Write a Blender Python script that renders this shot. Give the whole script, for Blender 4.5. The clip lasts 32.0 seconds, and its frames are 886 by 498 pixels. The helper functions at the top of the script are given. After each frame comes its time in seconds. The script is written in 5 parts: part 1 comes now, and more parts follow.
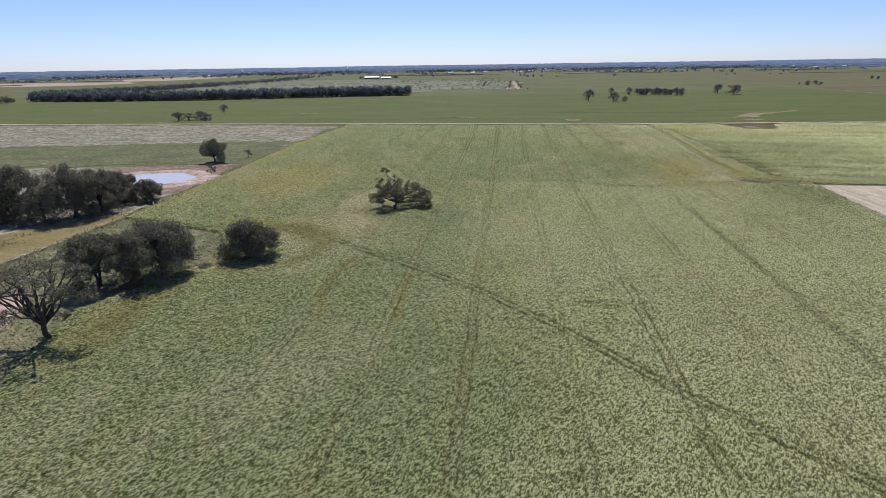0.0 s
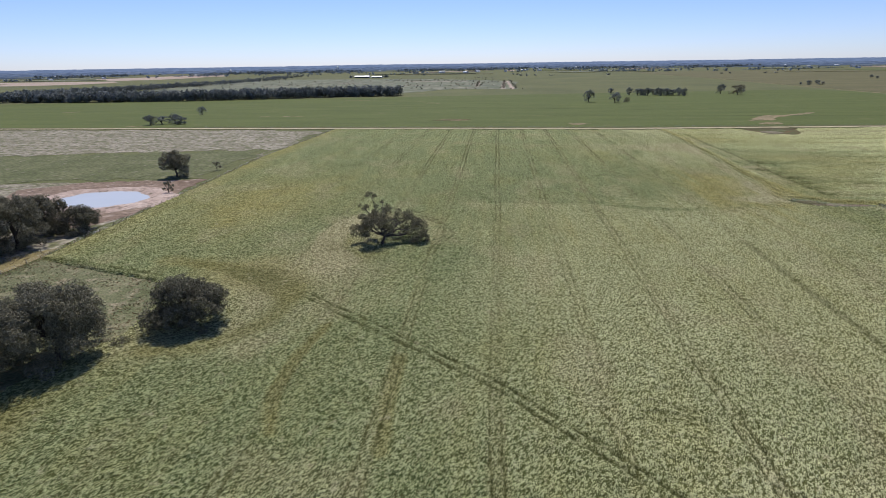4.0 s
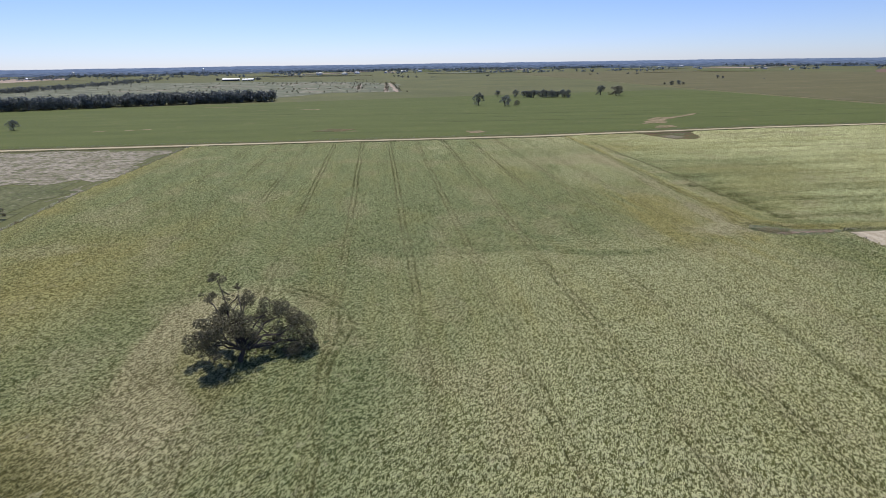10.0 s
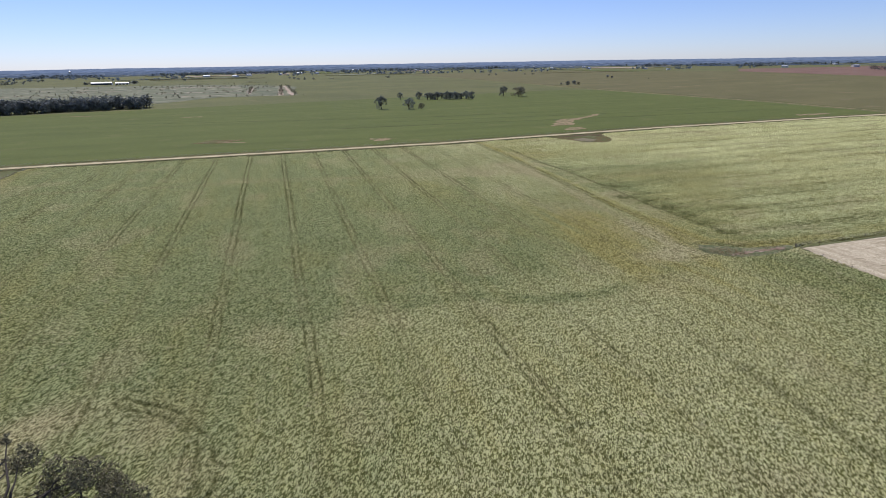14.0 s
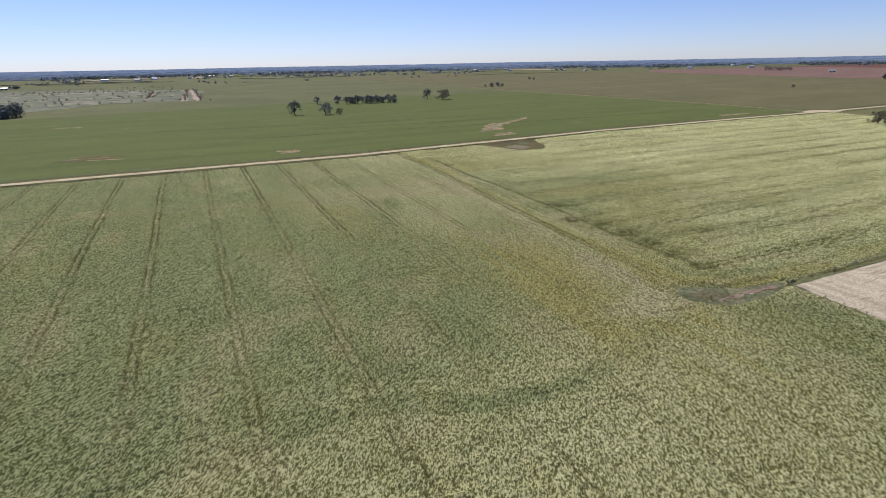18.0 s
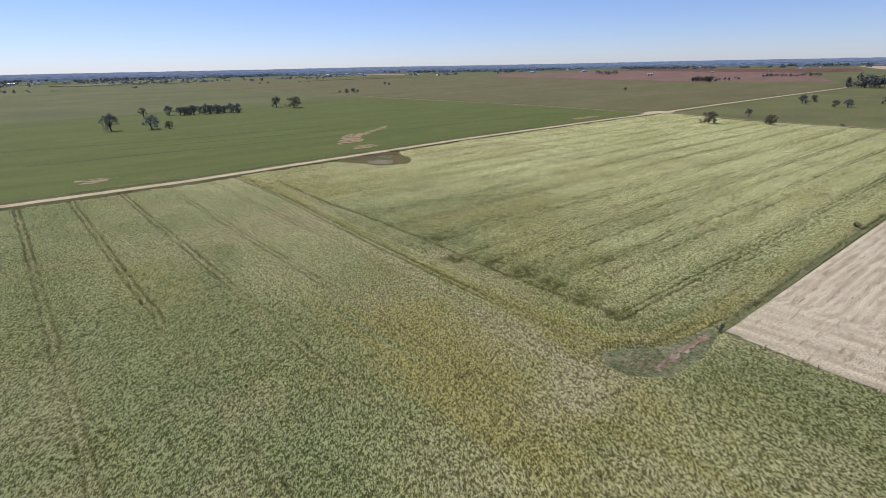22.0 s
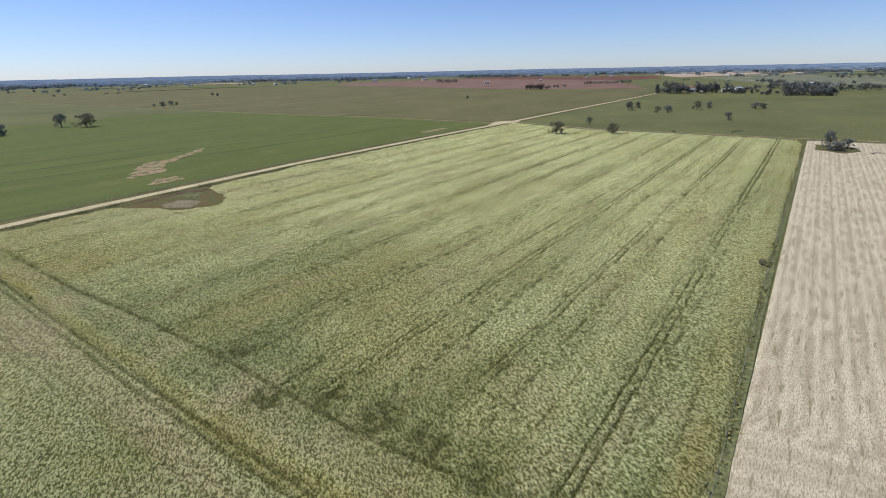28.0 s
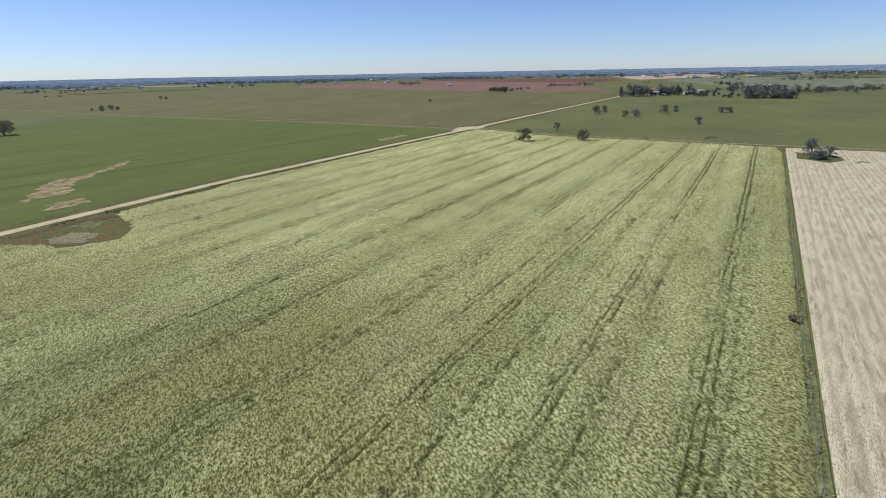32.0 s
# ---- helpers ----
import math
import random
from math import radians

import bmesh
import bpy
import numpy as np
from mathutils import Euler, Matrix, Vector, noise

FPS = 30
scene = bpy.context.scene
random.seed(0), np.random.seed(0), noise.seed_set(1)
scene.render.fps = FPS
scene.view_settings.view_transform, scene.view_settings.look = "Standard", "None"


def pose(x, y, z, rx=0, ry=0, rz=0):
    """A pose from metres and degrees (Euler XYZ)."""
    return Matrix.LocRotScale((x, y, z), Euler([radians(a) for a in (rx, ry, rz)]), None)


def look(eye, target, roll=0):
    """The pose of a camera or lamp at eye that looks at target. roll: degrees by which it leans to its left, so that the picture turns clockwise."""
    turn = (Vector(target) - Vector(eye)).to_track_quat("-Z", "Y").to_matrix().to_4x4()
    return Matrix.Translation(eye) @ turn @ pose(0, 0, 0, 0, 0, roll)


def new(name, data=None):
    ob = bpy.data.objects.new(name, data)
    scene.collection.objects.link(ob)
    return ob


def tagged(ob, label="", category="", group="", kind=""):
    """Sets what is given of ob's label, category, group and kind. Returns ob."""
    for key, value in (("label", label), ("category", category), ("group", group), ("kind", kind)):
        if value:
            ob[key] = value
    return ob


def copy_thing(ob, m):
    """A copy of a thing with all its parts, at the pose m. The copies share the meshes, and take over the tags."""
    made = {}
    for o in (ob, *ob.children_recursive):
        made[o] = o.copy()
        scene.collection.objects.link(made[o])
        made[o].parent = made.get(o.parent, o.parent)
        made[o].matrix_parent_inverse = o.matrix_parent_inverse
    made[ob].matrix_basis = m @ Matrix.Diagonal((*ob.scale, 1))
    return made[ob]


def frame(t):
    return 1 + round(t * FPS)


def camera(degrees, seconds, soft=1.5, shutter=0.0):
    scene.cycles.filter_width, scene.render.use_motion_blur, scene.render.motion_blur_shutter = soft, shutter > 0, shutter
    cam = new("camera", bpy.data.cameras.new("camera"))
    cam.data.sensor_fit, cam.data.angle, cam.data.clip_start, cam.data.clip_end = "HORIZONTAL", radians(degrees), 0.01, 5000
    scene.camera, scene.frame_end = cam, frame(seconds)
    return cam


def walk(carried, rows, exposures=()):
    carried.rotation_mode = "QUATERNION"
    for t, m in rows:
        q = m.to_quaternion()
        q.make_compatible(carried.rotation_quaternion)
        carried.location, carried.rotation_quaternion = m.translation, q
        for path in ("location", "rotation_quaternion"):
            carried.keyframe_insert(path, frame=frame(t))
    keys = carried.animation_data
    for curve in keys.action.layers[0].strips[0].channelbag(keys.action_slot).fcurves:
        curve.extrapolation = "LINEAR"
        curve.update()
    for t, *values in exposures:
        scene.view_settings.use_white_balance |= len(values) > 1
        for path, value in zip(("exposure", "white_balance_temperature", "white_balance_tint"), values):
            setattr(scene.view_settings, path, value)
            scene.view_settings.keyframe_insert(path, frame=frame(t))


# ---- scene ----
cam = camera(80.88, 32.0, soft=0.6)
# seconds, place in metres, then yaw to the left of +y, pitch and roll in degrees
PATH = [
    (0, 0.10, 0.05, 46.07, 0.003, -19.582, -0.886),
    (0.5, -0.07, 4.37, 46.08, -0.304, -19.653, -0.782),
    (1, -0.27, 8.72, 46.10, -0.898, -19.659, -0.820),
    (1.5, -0.48, 13.08, 46.13, -0.923, -19.662, -0.861),
    (2, -0.71, 17.47, 46.17, -0.820, -19.684, -0.861),
    (2.5, -0.94, 21.86, 46.23, -0.779, -19.705, -0.885),
    (4.5, -1.86, 39.52, 46.65, -1.105, -19.715, -0.852),
    (5, -2.06, 43.95, 46.76, -2.642, -19.730, -0.858),
    (5.5, -2.22, 48.38, 46.87, -3.957, -19.745, -0.836),
    (6, -2.33, 52.80, 46.98, -5.160, -19.708, -0.869),
    (6.5, -2.37, 57.21, 47.08, -6.231, -19.725, -0.836),
    (7, -2.33, 61.59, 47.17, -7.309, -19.742, -0.842),
    (7.5, -2.21, 65.93, 47.25, -8.658, -19.748, -0.842),
    (8, -2.00, 70.21, 47.30, -9.729, -19.736, -0.836),
    (8.5, -1.71, 74.43, 47.32, -10.462, -19.715, -0.864),
    (9, -1.34, 78.58, 47.31, -11.460, -19.716, -0.901),
    (9.5, -0.90, 82.67, 47.27, -12.421, -19.735, -0.850),
    (10, -0.38, 86.71, 47.21, -13.498, -19.763, -0.855),
    (10.5, 0.22, 90.68, 47.15, -14.988, -19.751, -0.929),
    (11, 0.90, 94.59, 47.11, -16.199, -19.773, -0.973),
    (11.5, 1.68, 98.47, 47.09, -17.010, -19.777, -0.984),
    (12, 2.60, 102.32, 47.11, -18.174, -19.773, -0.984),
    (12.5, 3.69, 106.19, 47.15, -19.552, -19.777, -0.964),
    (13, 5.00, 110.10, 47.20, -20.871, -19.770, -0.968),
    (13.5, 6.54, 114.05, 47.22, -22.200, -19.795, -0.995),
    (14, 8.33, 118.05, 47.19, -23.924, -19.804, -0.983),
    (14.5, 10.37, 122.07, 47.09, -25.200, -19.823, -0.928),
    (16.5, 20.18, 138.10, 46.37, -28.871, -19.734, -1.103),
    (17, 22.78, 142.01, 46.24, -29.810, -19.740, -1.104),
    (17.5, 25.36, 145.86, 46.17, -31.211, -19.726, -1.072),
    (18, 27.91, 149.64, 46.17, -31.861, -19.709, -1.112),
    (18.5, 30.44, 153.34, 46.20, -32.777, -19.696, -1.173),
    (19, 32.99, 156.97, 46.27, -33.801, -19.662, -1.139),
    (19.5, 35.57, 160.52, 46.33, -34.970, -19.637, -1.170),
    (20, 38.23, 163.97, 46.38, -36.744, -19.606, -1.145),
    (20.5, 40.97, 167.30, 46.40, -39.006, -19.593, -1.147),
    (21, 43.80, 170.52, 46.40, -41.750, -19.547, -1.183),
    (21.5, 46.75, 173.60, 46.38, -44.450, -19.518, -1.159),
    (22, 49.80, 176.56, 46.36, -46.974, -19.513, -1.156),
    (22.5, 52.96, 179.39, 46.33, -48.817, -19.484, -1.173),
    (23, 56.21, 182.11, 46.31, -50.317, -19.499, -1.111),
    (23.5, 59.55, 184.70, 46.31, -52.665, -19.446, -1.147),
    (24, 62.96, 187.17, 46.33, -54.470, -19.412, -1.127),
    (24.5, 66.45, 189.52, 46.37, -55.970, -19.388, -1.069),
    (25, 70.02, 191.76, 46.42, -57.180, -19.367, -1.045),
    (25.5, 73.68, 193.89, 46.49, -58.569, -19.306, -1.043),
    (27.5, 89.04, 201.30, 46.84, -62.321, -19.092, -1.186),
    (28, 92.97, 202.86, 46.94, -63.321, -19.000, -1.192),
    (28.5, 96.91, 204.31, 47.05, -63.971, -18.968, -1.244),
    (29, 100.83, 205.68, 47.17, -64.716, -18.955, -1.272),
    (29.5, 104.74, 206.99, 47.30, -65.174, -18.905, -1.334),
    (30, 108.62, 208.26, 47.41, -65.463, -18.895, -1.358),
    (30.5, 112.48, 209.52, 47.49, -66.434, -18.902, -1.367),
    (31, 116.32, 210.79, 47.53, -67.194, -18.880, -1.310),
    (31.5, 120.15, 212.07, 47.50, -67.163, -18.831, -1.287),
    (32, 123.97, 213.38, 47.41, -67.153, -18.876, -1.098),
]


def aimed(x, y, z, yaw, pitch, roll):
    a, p = radians(yaw), radians(pitch)
    way = Vector((-math.sin(a) * math.cos(p), math.cos(a) * math.cos(p), math.sin(p)))
    return look(Vector((x, y, z)), Vector((x, y, z)) + way, roll)


walk(cam, [(row[0], aimed(*row[1:])) for row in PATH], [(0, -0.04, 5960, 16), (10, -0.06, 5960, 16), (18, -0.05, 6160, 17), (25, -0.04, 6080, 14), (32, -0.02, 6100, 8)])

# ---- light: a high spring sun in the north, clear pale sky ----
SUN_EL, SUN_AZ = 56.0, -6.0
world = bpy.data.worlds.new("sky")
scene.world = world
world.use_nodes = True
wn = world.node_tree
sky = wn.nodes.new("ShaderNodeTexSky")
sky.sky_type, sky.sun_disc = "NISHITA", False
sky.sun_elevation, sky.sun_rotation = radians(SUN_EL), radians(SUN_AZ)
sky.air_density, sky.dust_density, sky.ozone_density = 0.8, 0.15, 1.2
back = wn.nodes["Background"]
back.inputs["Strength"].default_value = 0.098
tint = wn.nodes.new("ShaderNodeMix")
tint.data_type, tint.blend_type = "RGBA", "MULTIPLY"
tint.inputs["Factor"].default_value = 1.0
tint.inputs["B"].default_value = (0.86, 0.94, 1.22, 1.0)
wn.links.new(sky.outputs[0], tint.inputs["A"])
wn.links.new(tint.outputs["Result"], back.inputs["Color"])
sun = new("sun", bpy.data.lights.new("sun", "SUN"))
sun.data.energy, sun.data.angle, sun.data.color = 4.8, radians(0.53), (1.0, 0.94, 0.80)
sa, se = radians(SUN_AZ), radians(SUN_EL)
sun.matrix_world = look((math.sin(sa) * math.cos(se) * 100, math.cos(sa) * math.cos(se) * 100, math.sin(se) * 100), (0, 0, 0))


# ---- noise over the plan ----
def lattice(ix, iy, seed):
    h = (ix.astype(np.int64) * 374761393 + iy.astype(np.int64) * 668265263 + seed * 982451653) & 0xFFFFFFFF
    h = ((h ^ (h >> 13)) * 1274126177) & 0xFFFFFFFF
    return ((h ^ (h >> 16)) & 0xFFFFFF) / float(0xFFFFFF)


def vnoise(x, y, seed=0):
    """Smooth value noise, 0 to 1, one cell a unit."""
    ix, iy = np.floor(x), np.floor(y)
    fx, fy = x - ix, y - iy
    fx, fy = fx * fx * (3 - 2 * fx), fy * fy * (3 - 2 * fy)
    a, b = lattice(ix, iy, seed), lattice(ix + 1, iy, seed)
    c, d = lattice(ix, iy + 1, seed), lattice(ix + 1, iy + 1, seed)
    return (a * (1 - fx) + b * fx) * (1 - fy) + (c * (1 - fx) + d * fx) * fy


def fbm(x, y, seed=0, octaves=4):
    out, amp, tot = 0.0, 1.0, 0.0
    for k in range(octaves):
        out, tot = out + amp * vnoise(x * 2**k + 17.3 * k, y * 2**k - 9.1 * k, seed + k), tot + amp
        amp *= 0.5
    return out / tot


def smooth(lo, hi, v):
    s = np.clip((v - lo) / (hi - lo), 0, 1)
    return s * s * (3 - 2 * s)


def blob(x, y, cx, cy, rx, ry, turn=0.0):
    c, s = math.cos(radians(turn)), math.sin(radians(turn))
    u, v = (x - cx) * c + (y - cy) * s, -(x - cx) * s + (y - cy) * c
    return np.exp(-((u / rx) ** 2 + (v / ry) ** 2))


def near_line(x, y, pts):
    """Distance from the polyline pts, and the signed side of its nearest piece (left positive)."""
    best = np.full(np.shape(x), 1e9)
    side = np.zeros(np.shape(x))
    for (ax, ay), (bx, by) in zip(pts, pts[1:]):
        dx, dy = bx - ax, by - ay
        s = np.clip(((x - ax) * dx + (y - ay) * dy) / (dx * dx + dy * dy), 0, 1)
        d = np.hypot(x - ax - s * dx, y - ay - s * dy)
        cr = dx * (y - ay) - dy * (x - ax)
        side = np.where(d < best, cr, side)
        best = np.minimum(best, d)
    return best, np.sign(side)


def inside(x, y, poly):
    hit = np.zeros(np.shape(x), bool)
    for (ax, ay), (bx, by) in zip(poly, poly[1:] + poly[:1]):
        if ay != by:
            hit ^= ((ay > y) != (by > y)) & (x < (bx - ax) * (y - ay) / (by - ay) + ax)
    return hit


# ---- the plan ----
ROAD = [(-900, 548), (-401, 485), (-185, 459), (2, 434), (139, 413), (310, 402), (470, 381), (552, 368), (700, 350), (820, 333), (1119, 290), (1150, 284)]
FENCE_L = [(-76, 436), (-94, 309), (-101, 206), (-104, 167), (-112, 110), (-122, 20)]
MID = [(158, 404), (150, 350), (141, 305), (133, 262), (128, 230), (126, 210), (133, 202), (144, 199)]
STUB_A = [(144, 197), (233, 184.5), (494, 145)]
STUB_B = [(144, 197), (139, 174), (134, 148), (121, 60), (112, 0)]
FAR_FENCE = [(556, 363), (519, 290), (494, 145), (489, 90), (478, -60)]
TRACK_2 = [(550, 374), (575, 500), (605, 800), (680, 1270), (780, 2200)]
LEAN = 0.115


# ---- materials ----
def material(name, rough=0.9, spec=0.3):
    m = bpy.data.materials.new(name)
    m.use_nodes = True
    b = m.node_tree.nodes["Principled BSDF"]
    b.inputs["Roughness"].default_value = rough
    b.inputs["Specular IOR Level"].default_value = spec
    return m, m.node_tree, b


def node(nt, kind, **props):
    n = nt.nodes.new(kind)
    for k, v in props.items():
        n.inputs[k.replace("_", " ")].default_value = v
    return n


def mixed(nt, fac, a, b):
    n = nt.nodes.new("ShaderNodeMix")
    n.data_type = "RGBA"
    for sock, v in ((n.inputs["Factor"], fac), (n.inputs["A"], a), (n.inputs["B"], b)):
        if isinstance(v, bpy.types.NodeSocket):
            nt.links.new(v, sock)
        elif isinstance(v, tuple):
            sock.default_value = (*v, 1.0)
        else:
            sock.default_value = v
    return n.outputs["Result"]


def ramp(nt, src, lo, hi):
    n = nt.nodes.new("ShaderNodeMapRange")
    nt.links.new(src, n.inputs["Value"])
    n.inputs["From Min"].default_value, n.inputs["From Max"].default_value = lo, hi
    return n.outputs["Result"]


def grain(nt, scale, detail=4.0, stretch=(1, 1, 1), turn=0.0, rough=0.55):
    co = nt.nodes.new("ShaderNodeNewGeometry")
    mp = nt.nodes.new("ShaderNodeMapping")
    mp.vector_type = "TEXTURE"
    mp.inputs["Scale"].default_value = tuple(1 / k for k in stretch)
    mp.inputs["Rotation"].default_value = (0, 0, radians(turn))
    nt.links.new(co.outputs["Position"], mp.inputs["Vector"])
    n = node(nt, "ShaderNodeTexNoise", Scale=scale, Detail=detail, Roughness=rough)
    nt.links.new(mp.outputs["Vector"], n.inputs["Vector"])
    return n.outputs["Fac"]


def bump(nt, b, height, strength, distance):
    n = node(nt, "ShaderNodeBump", Strength=strength, Distance=distance)
    nt.links.new(height, n.inputs["Height"])
    nt.links.new(n.outputs["Normal"], b.inputs["Normal"])


def mottled(name, dark, light, spots, big=0.02, fine=1.2, stretch=(1, 1, 1), turn=0.0, rough=0.95, relief=0.15, spot_at=(0.58, 0.75), harsh=0.25):
    """Ground cover: two tones at a wide scale, a fine grain, and sparse spots of a third tone."""
    m, nt, b = material(name, rough, 0.15)
    col = mixed(nt, ramp(nt, grain(nt, big, 5, stretch, turn), 0.35, 0.65), dark, light)
    f = grain(nt, fine, 4, stretch, turn)
    col = mixed(nt, ramp(nt, grain(nt, big * 4.3, 6), *spot_at), col, spots)
    dk = nt.nodes.new("ShaderNodeMix")
    dk.data_type, dk.blend_type = "RGBA", "MULTIPLY"
    dk.inputs["Factor"].default_value = 1.0
    nt.links.new(col, dk.inputs["A"])
    nt.links.new(mixed(nt, ramp(nt, f, 0.3, 0.7), (1 - harsh, 1 - harsh, 1 - harsh), (1 + harsh, 1 + harsh, 1 + harsh)), dk.inputs["B"])
    nt.links.new(dk.outputs["Result"], b.inputs["Base Color"])
    bump(nt, b, f, 0.6, relief)
    return m


def tufts(nt):
    """Lodged heads: strands of a finger to a hand across, combed down wind, in waves of half a metre."""
    fine = grain(nt, 5.6, 3, (0.45, 1, 1), 58, 0.7)
    wave = grain(nt, 2.7, 2, (0.55, 1, 1), 42, 0.6)
    n = nt.nodes.new("ShaderNodeMath")
    n.operation = "MULTIPLY_ADD"
    nt.links.new(wave, n.inputs[0])
    n.inputs[1].default_value, n.inputs[2].default_value = 1.0, -0.645
    add = nt.nodes.new("ShaderNodeMath")
    add.operation = "MULTIPLY_ADD"
    nt.links.new(fine, add.inputs[0])
    add.inputs[1].default_value = 1.3
    nt.links.new(n.outputs[0], add.inputs[2])
    return add.outputs[0]


def crop_material(name, stalk, pale, fleck):
    """Standing cereal. The sheet's 'cover' colour says how ripe (r), how dry (g), how lush (b) and how bare, shaded
    gaps included (alpha), it is.
    """
    m, nt, b = material(name, 0.9, 0.06)
    at = nt.nodes.new("ShaderNodeAttribute")
    at.attribute_name = "cover"
    sep = nt.nodes.new("ShaderNodeSeparateColor")
    nt.links.new(at.outputs["Color"], sep.inputs["Color"])
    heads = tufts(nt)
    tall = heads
    # pale heads over darker stalks; hollow tone also holds the shade between them
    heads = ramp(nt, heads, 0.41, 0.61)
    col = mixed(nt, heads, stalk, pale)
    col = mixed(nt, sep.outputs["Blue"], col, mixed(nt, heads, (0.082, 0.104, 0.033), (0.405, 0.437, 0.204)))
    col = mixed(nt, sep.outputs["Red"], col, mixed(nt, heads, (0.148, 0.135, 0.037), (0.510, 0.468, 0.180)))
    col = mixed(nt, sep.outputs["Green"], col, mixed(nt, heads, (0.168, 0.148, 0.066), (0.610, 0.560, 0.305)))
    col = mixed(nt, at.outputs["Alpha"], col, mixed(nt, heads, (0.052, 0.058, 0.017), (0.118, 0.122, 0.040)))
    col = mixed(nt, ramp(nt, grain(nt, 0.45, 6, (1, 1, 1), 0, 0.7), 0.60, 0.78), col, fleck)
    # gaps in stalk colour, darkened further for the shade down inside
    parted_shade = ramp(nt, grain(nt, 3.4, 3, (0.5, 1, 1), 68, 0.6), 0.585, 0.655)
    col = mixed(nt, parted_shade, col, tuple(0.62 * c for c in stalk))
    nt.links.new(col, b.inputs["Base Color"])
    bump(nt, b, tall, 1.0, 0.48)
    return m


def leaf_material(name, dark, light):
    m, nt, b = material(name, 0.7, 0.15)
    gi = nt.nodes.new("ShaderNodeNewGeometry")
    oi = nt.nodes.new("ShaderNodeObjectInfo")
    col = mixed(nt, gi.outputs["Random Per Island"], dark, light)
    hs = nt.nodes.new("ShaderNodeHueSaturation")
    nt.links.new(col, hs.inputs["Color"])
    val = nt.nodes.new("ShaderNodeMapRange")
    nt.links.new(oi.outputs["Random"], val.inputs["Value"])
    val.inputs["To Min"].default_value, val.inputs["To Max"].default_value = 0.8, 1.2
    nt.links.new(val.outputs["Result"], hs.inputs["Value"])
    nt.links.new(hs.outputs["Color"], b.inputs["Base Color"])
    tr = nt.nodes.new("ShaderNodeBsdfTranslucent")
    nt.links.new(hs.outputs["Color"], tr.inputs["Color"])
    ad = nt.nodes.new("ShaderNodeMixShader")
    ad.inputs["Fac"].default_value = 0.22
    nt.links.new(b.outputs["BSDF"], ad.inputs[1])
    nt.links.new(tr.outputs["BSDF"], ad.inputs[2])
    nt.links.new(ad.outputs["Shader"], nt.nodes["Material Output"].inputs["Surface"])
    return m


def plain(name, col, rough=0.8, metal=0.0, vary=0.15, scale=3.0):
    m, nt, b = material(name, rough, 0.4)
    lo, hi = tuple(c * (1 - vary) for c in col), tuple(min(1, c * (1 + vary)) for c in col)
    nt.links.new(mixed(nt, grain(nt, scale, 5), lo, hi), b.inputs["Base Color"])
    b.inputs["Metallic"].default_value = metal
    return m


M_GROUND = mottled("pasture", (0.094, 0.100, 0.038), (0.126, 0.128, 0.048), (0.160, 0.142, 0.068), 0.008, 0.6)
M_MARK = mottled("trodden_green_crop", (0.045, 0.058, 0.018), (0.060, 0.075, 0.024), (0.080, 0.085, 0.030), 0.05, 0.7)
M_RUSH = mottled("dead_rushes", (0.150, 0.130, 0.082), (0.230, 0.200, 0.130), (0.110, 0.108, 0.055), 0.2, 1.2, harsh=0.5)
M_GREEN = mottled("young_crop", (0.080, 0.098, 0.024), (0.100, 0.118, 0.030), (0.124, 0.126, 0.042), 0.010, 0.7, (1, 5, 1), -7.5)
M_BROWN = mottled("dry_pasture", (0.105, 0.098, 0.040), (0.130, 0.118, 0.050), (0.170, 0.140, 0.075), 0.006, 0.4, (1, 2.5, 1), 10)
M_RED = mottled("red_soil", (0.150, 0.090, 0.068), (0.186, 0.116, 0.090), (0.170, 0.126, 0.090), 0.004, 0.3, (1, 5, 1), 8)
M_RED_DARK = mottled("dark_red_soil", (0.110, 0.050, 0.036), (0.135, 0.066, 0.046), (0.120, 0.085, 0.060), 0.004, 0.3, (1, 5, 1), 8)
M_PALE = mottled("pale_far_field", (0.330, 0.250, 0.190), (0.380, 0.300, 0.230), (0.300, 0.250, 0.180), 0.004, 0.1)
M_GREY = mottled("grazed_pasture", (0.185, 0.165, 0.110), (0.300, 0.265, 0.200), (0.120, 0.120, 0.058), 0.05, 0.45, (1, 1.6, 1), -8, relief=0.3, spot_at=(0.48, 0.6), harsh=0.55)
M_GREEN_STRIP = mottled("green_pasture", (0.085, 0.095, 0.036), (0.130, 0.132, 0.060), (0.230, 0.205, 0.140), 0.05, 0.5, (1, 1.6, 1), -8, harsh=0.45)
# grey-green scrub, greyed somewhat further to stand for haze over distance
M_PATCH = mottled("hazed_low_scrub", (0.105, 0.115, 0.070), (0.150, 0.158, 0.098), (0.290, 0.270, 0.190), 0.010, 0.08, (0.35, 1.6, 1), 4, spot_at=(0.54, 0.66), harsh=0.35)
M_TREE_GRASS = mottled("patchy_dry_pasture", (0.105, 0.114, 0.050), (0.175, 0.172, 0.090), (0.270, 0.230, 0.145), 0.07, 2.2, relief=0.3, spot_at=(0.50, 0.68), harsh=0.5)
M_ROUGH = mottled("rough_brown_ground", (0.150, 0.105, 0.072), (0.220, 0.160, 0.115), (0.330, 0.260, 0.200), 0.06, 0.8, (0.6, 1.4, 1), 0, spot_at=(0.54, 0.68), harsh=0.45)
M_BANK = mottled("dam_bank_clay", (0.310, 0.225, 0.175), (0.450, 0.355, 0.290), (0.150, 0.122, 0.080), 0.08, 0.8, spot_at=(0.55, 0.7))
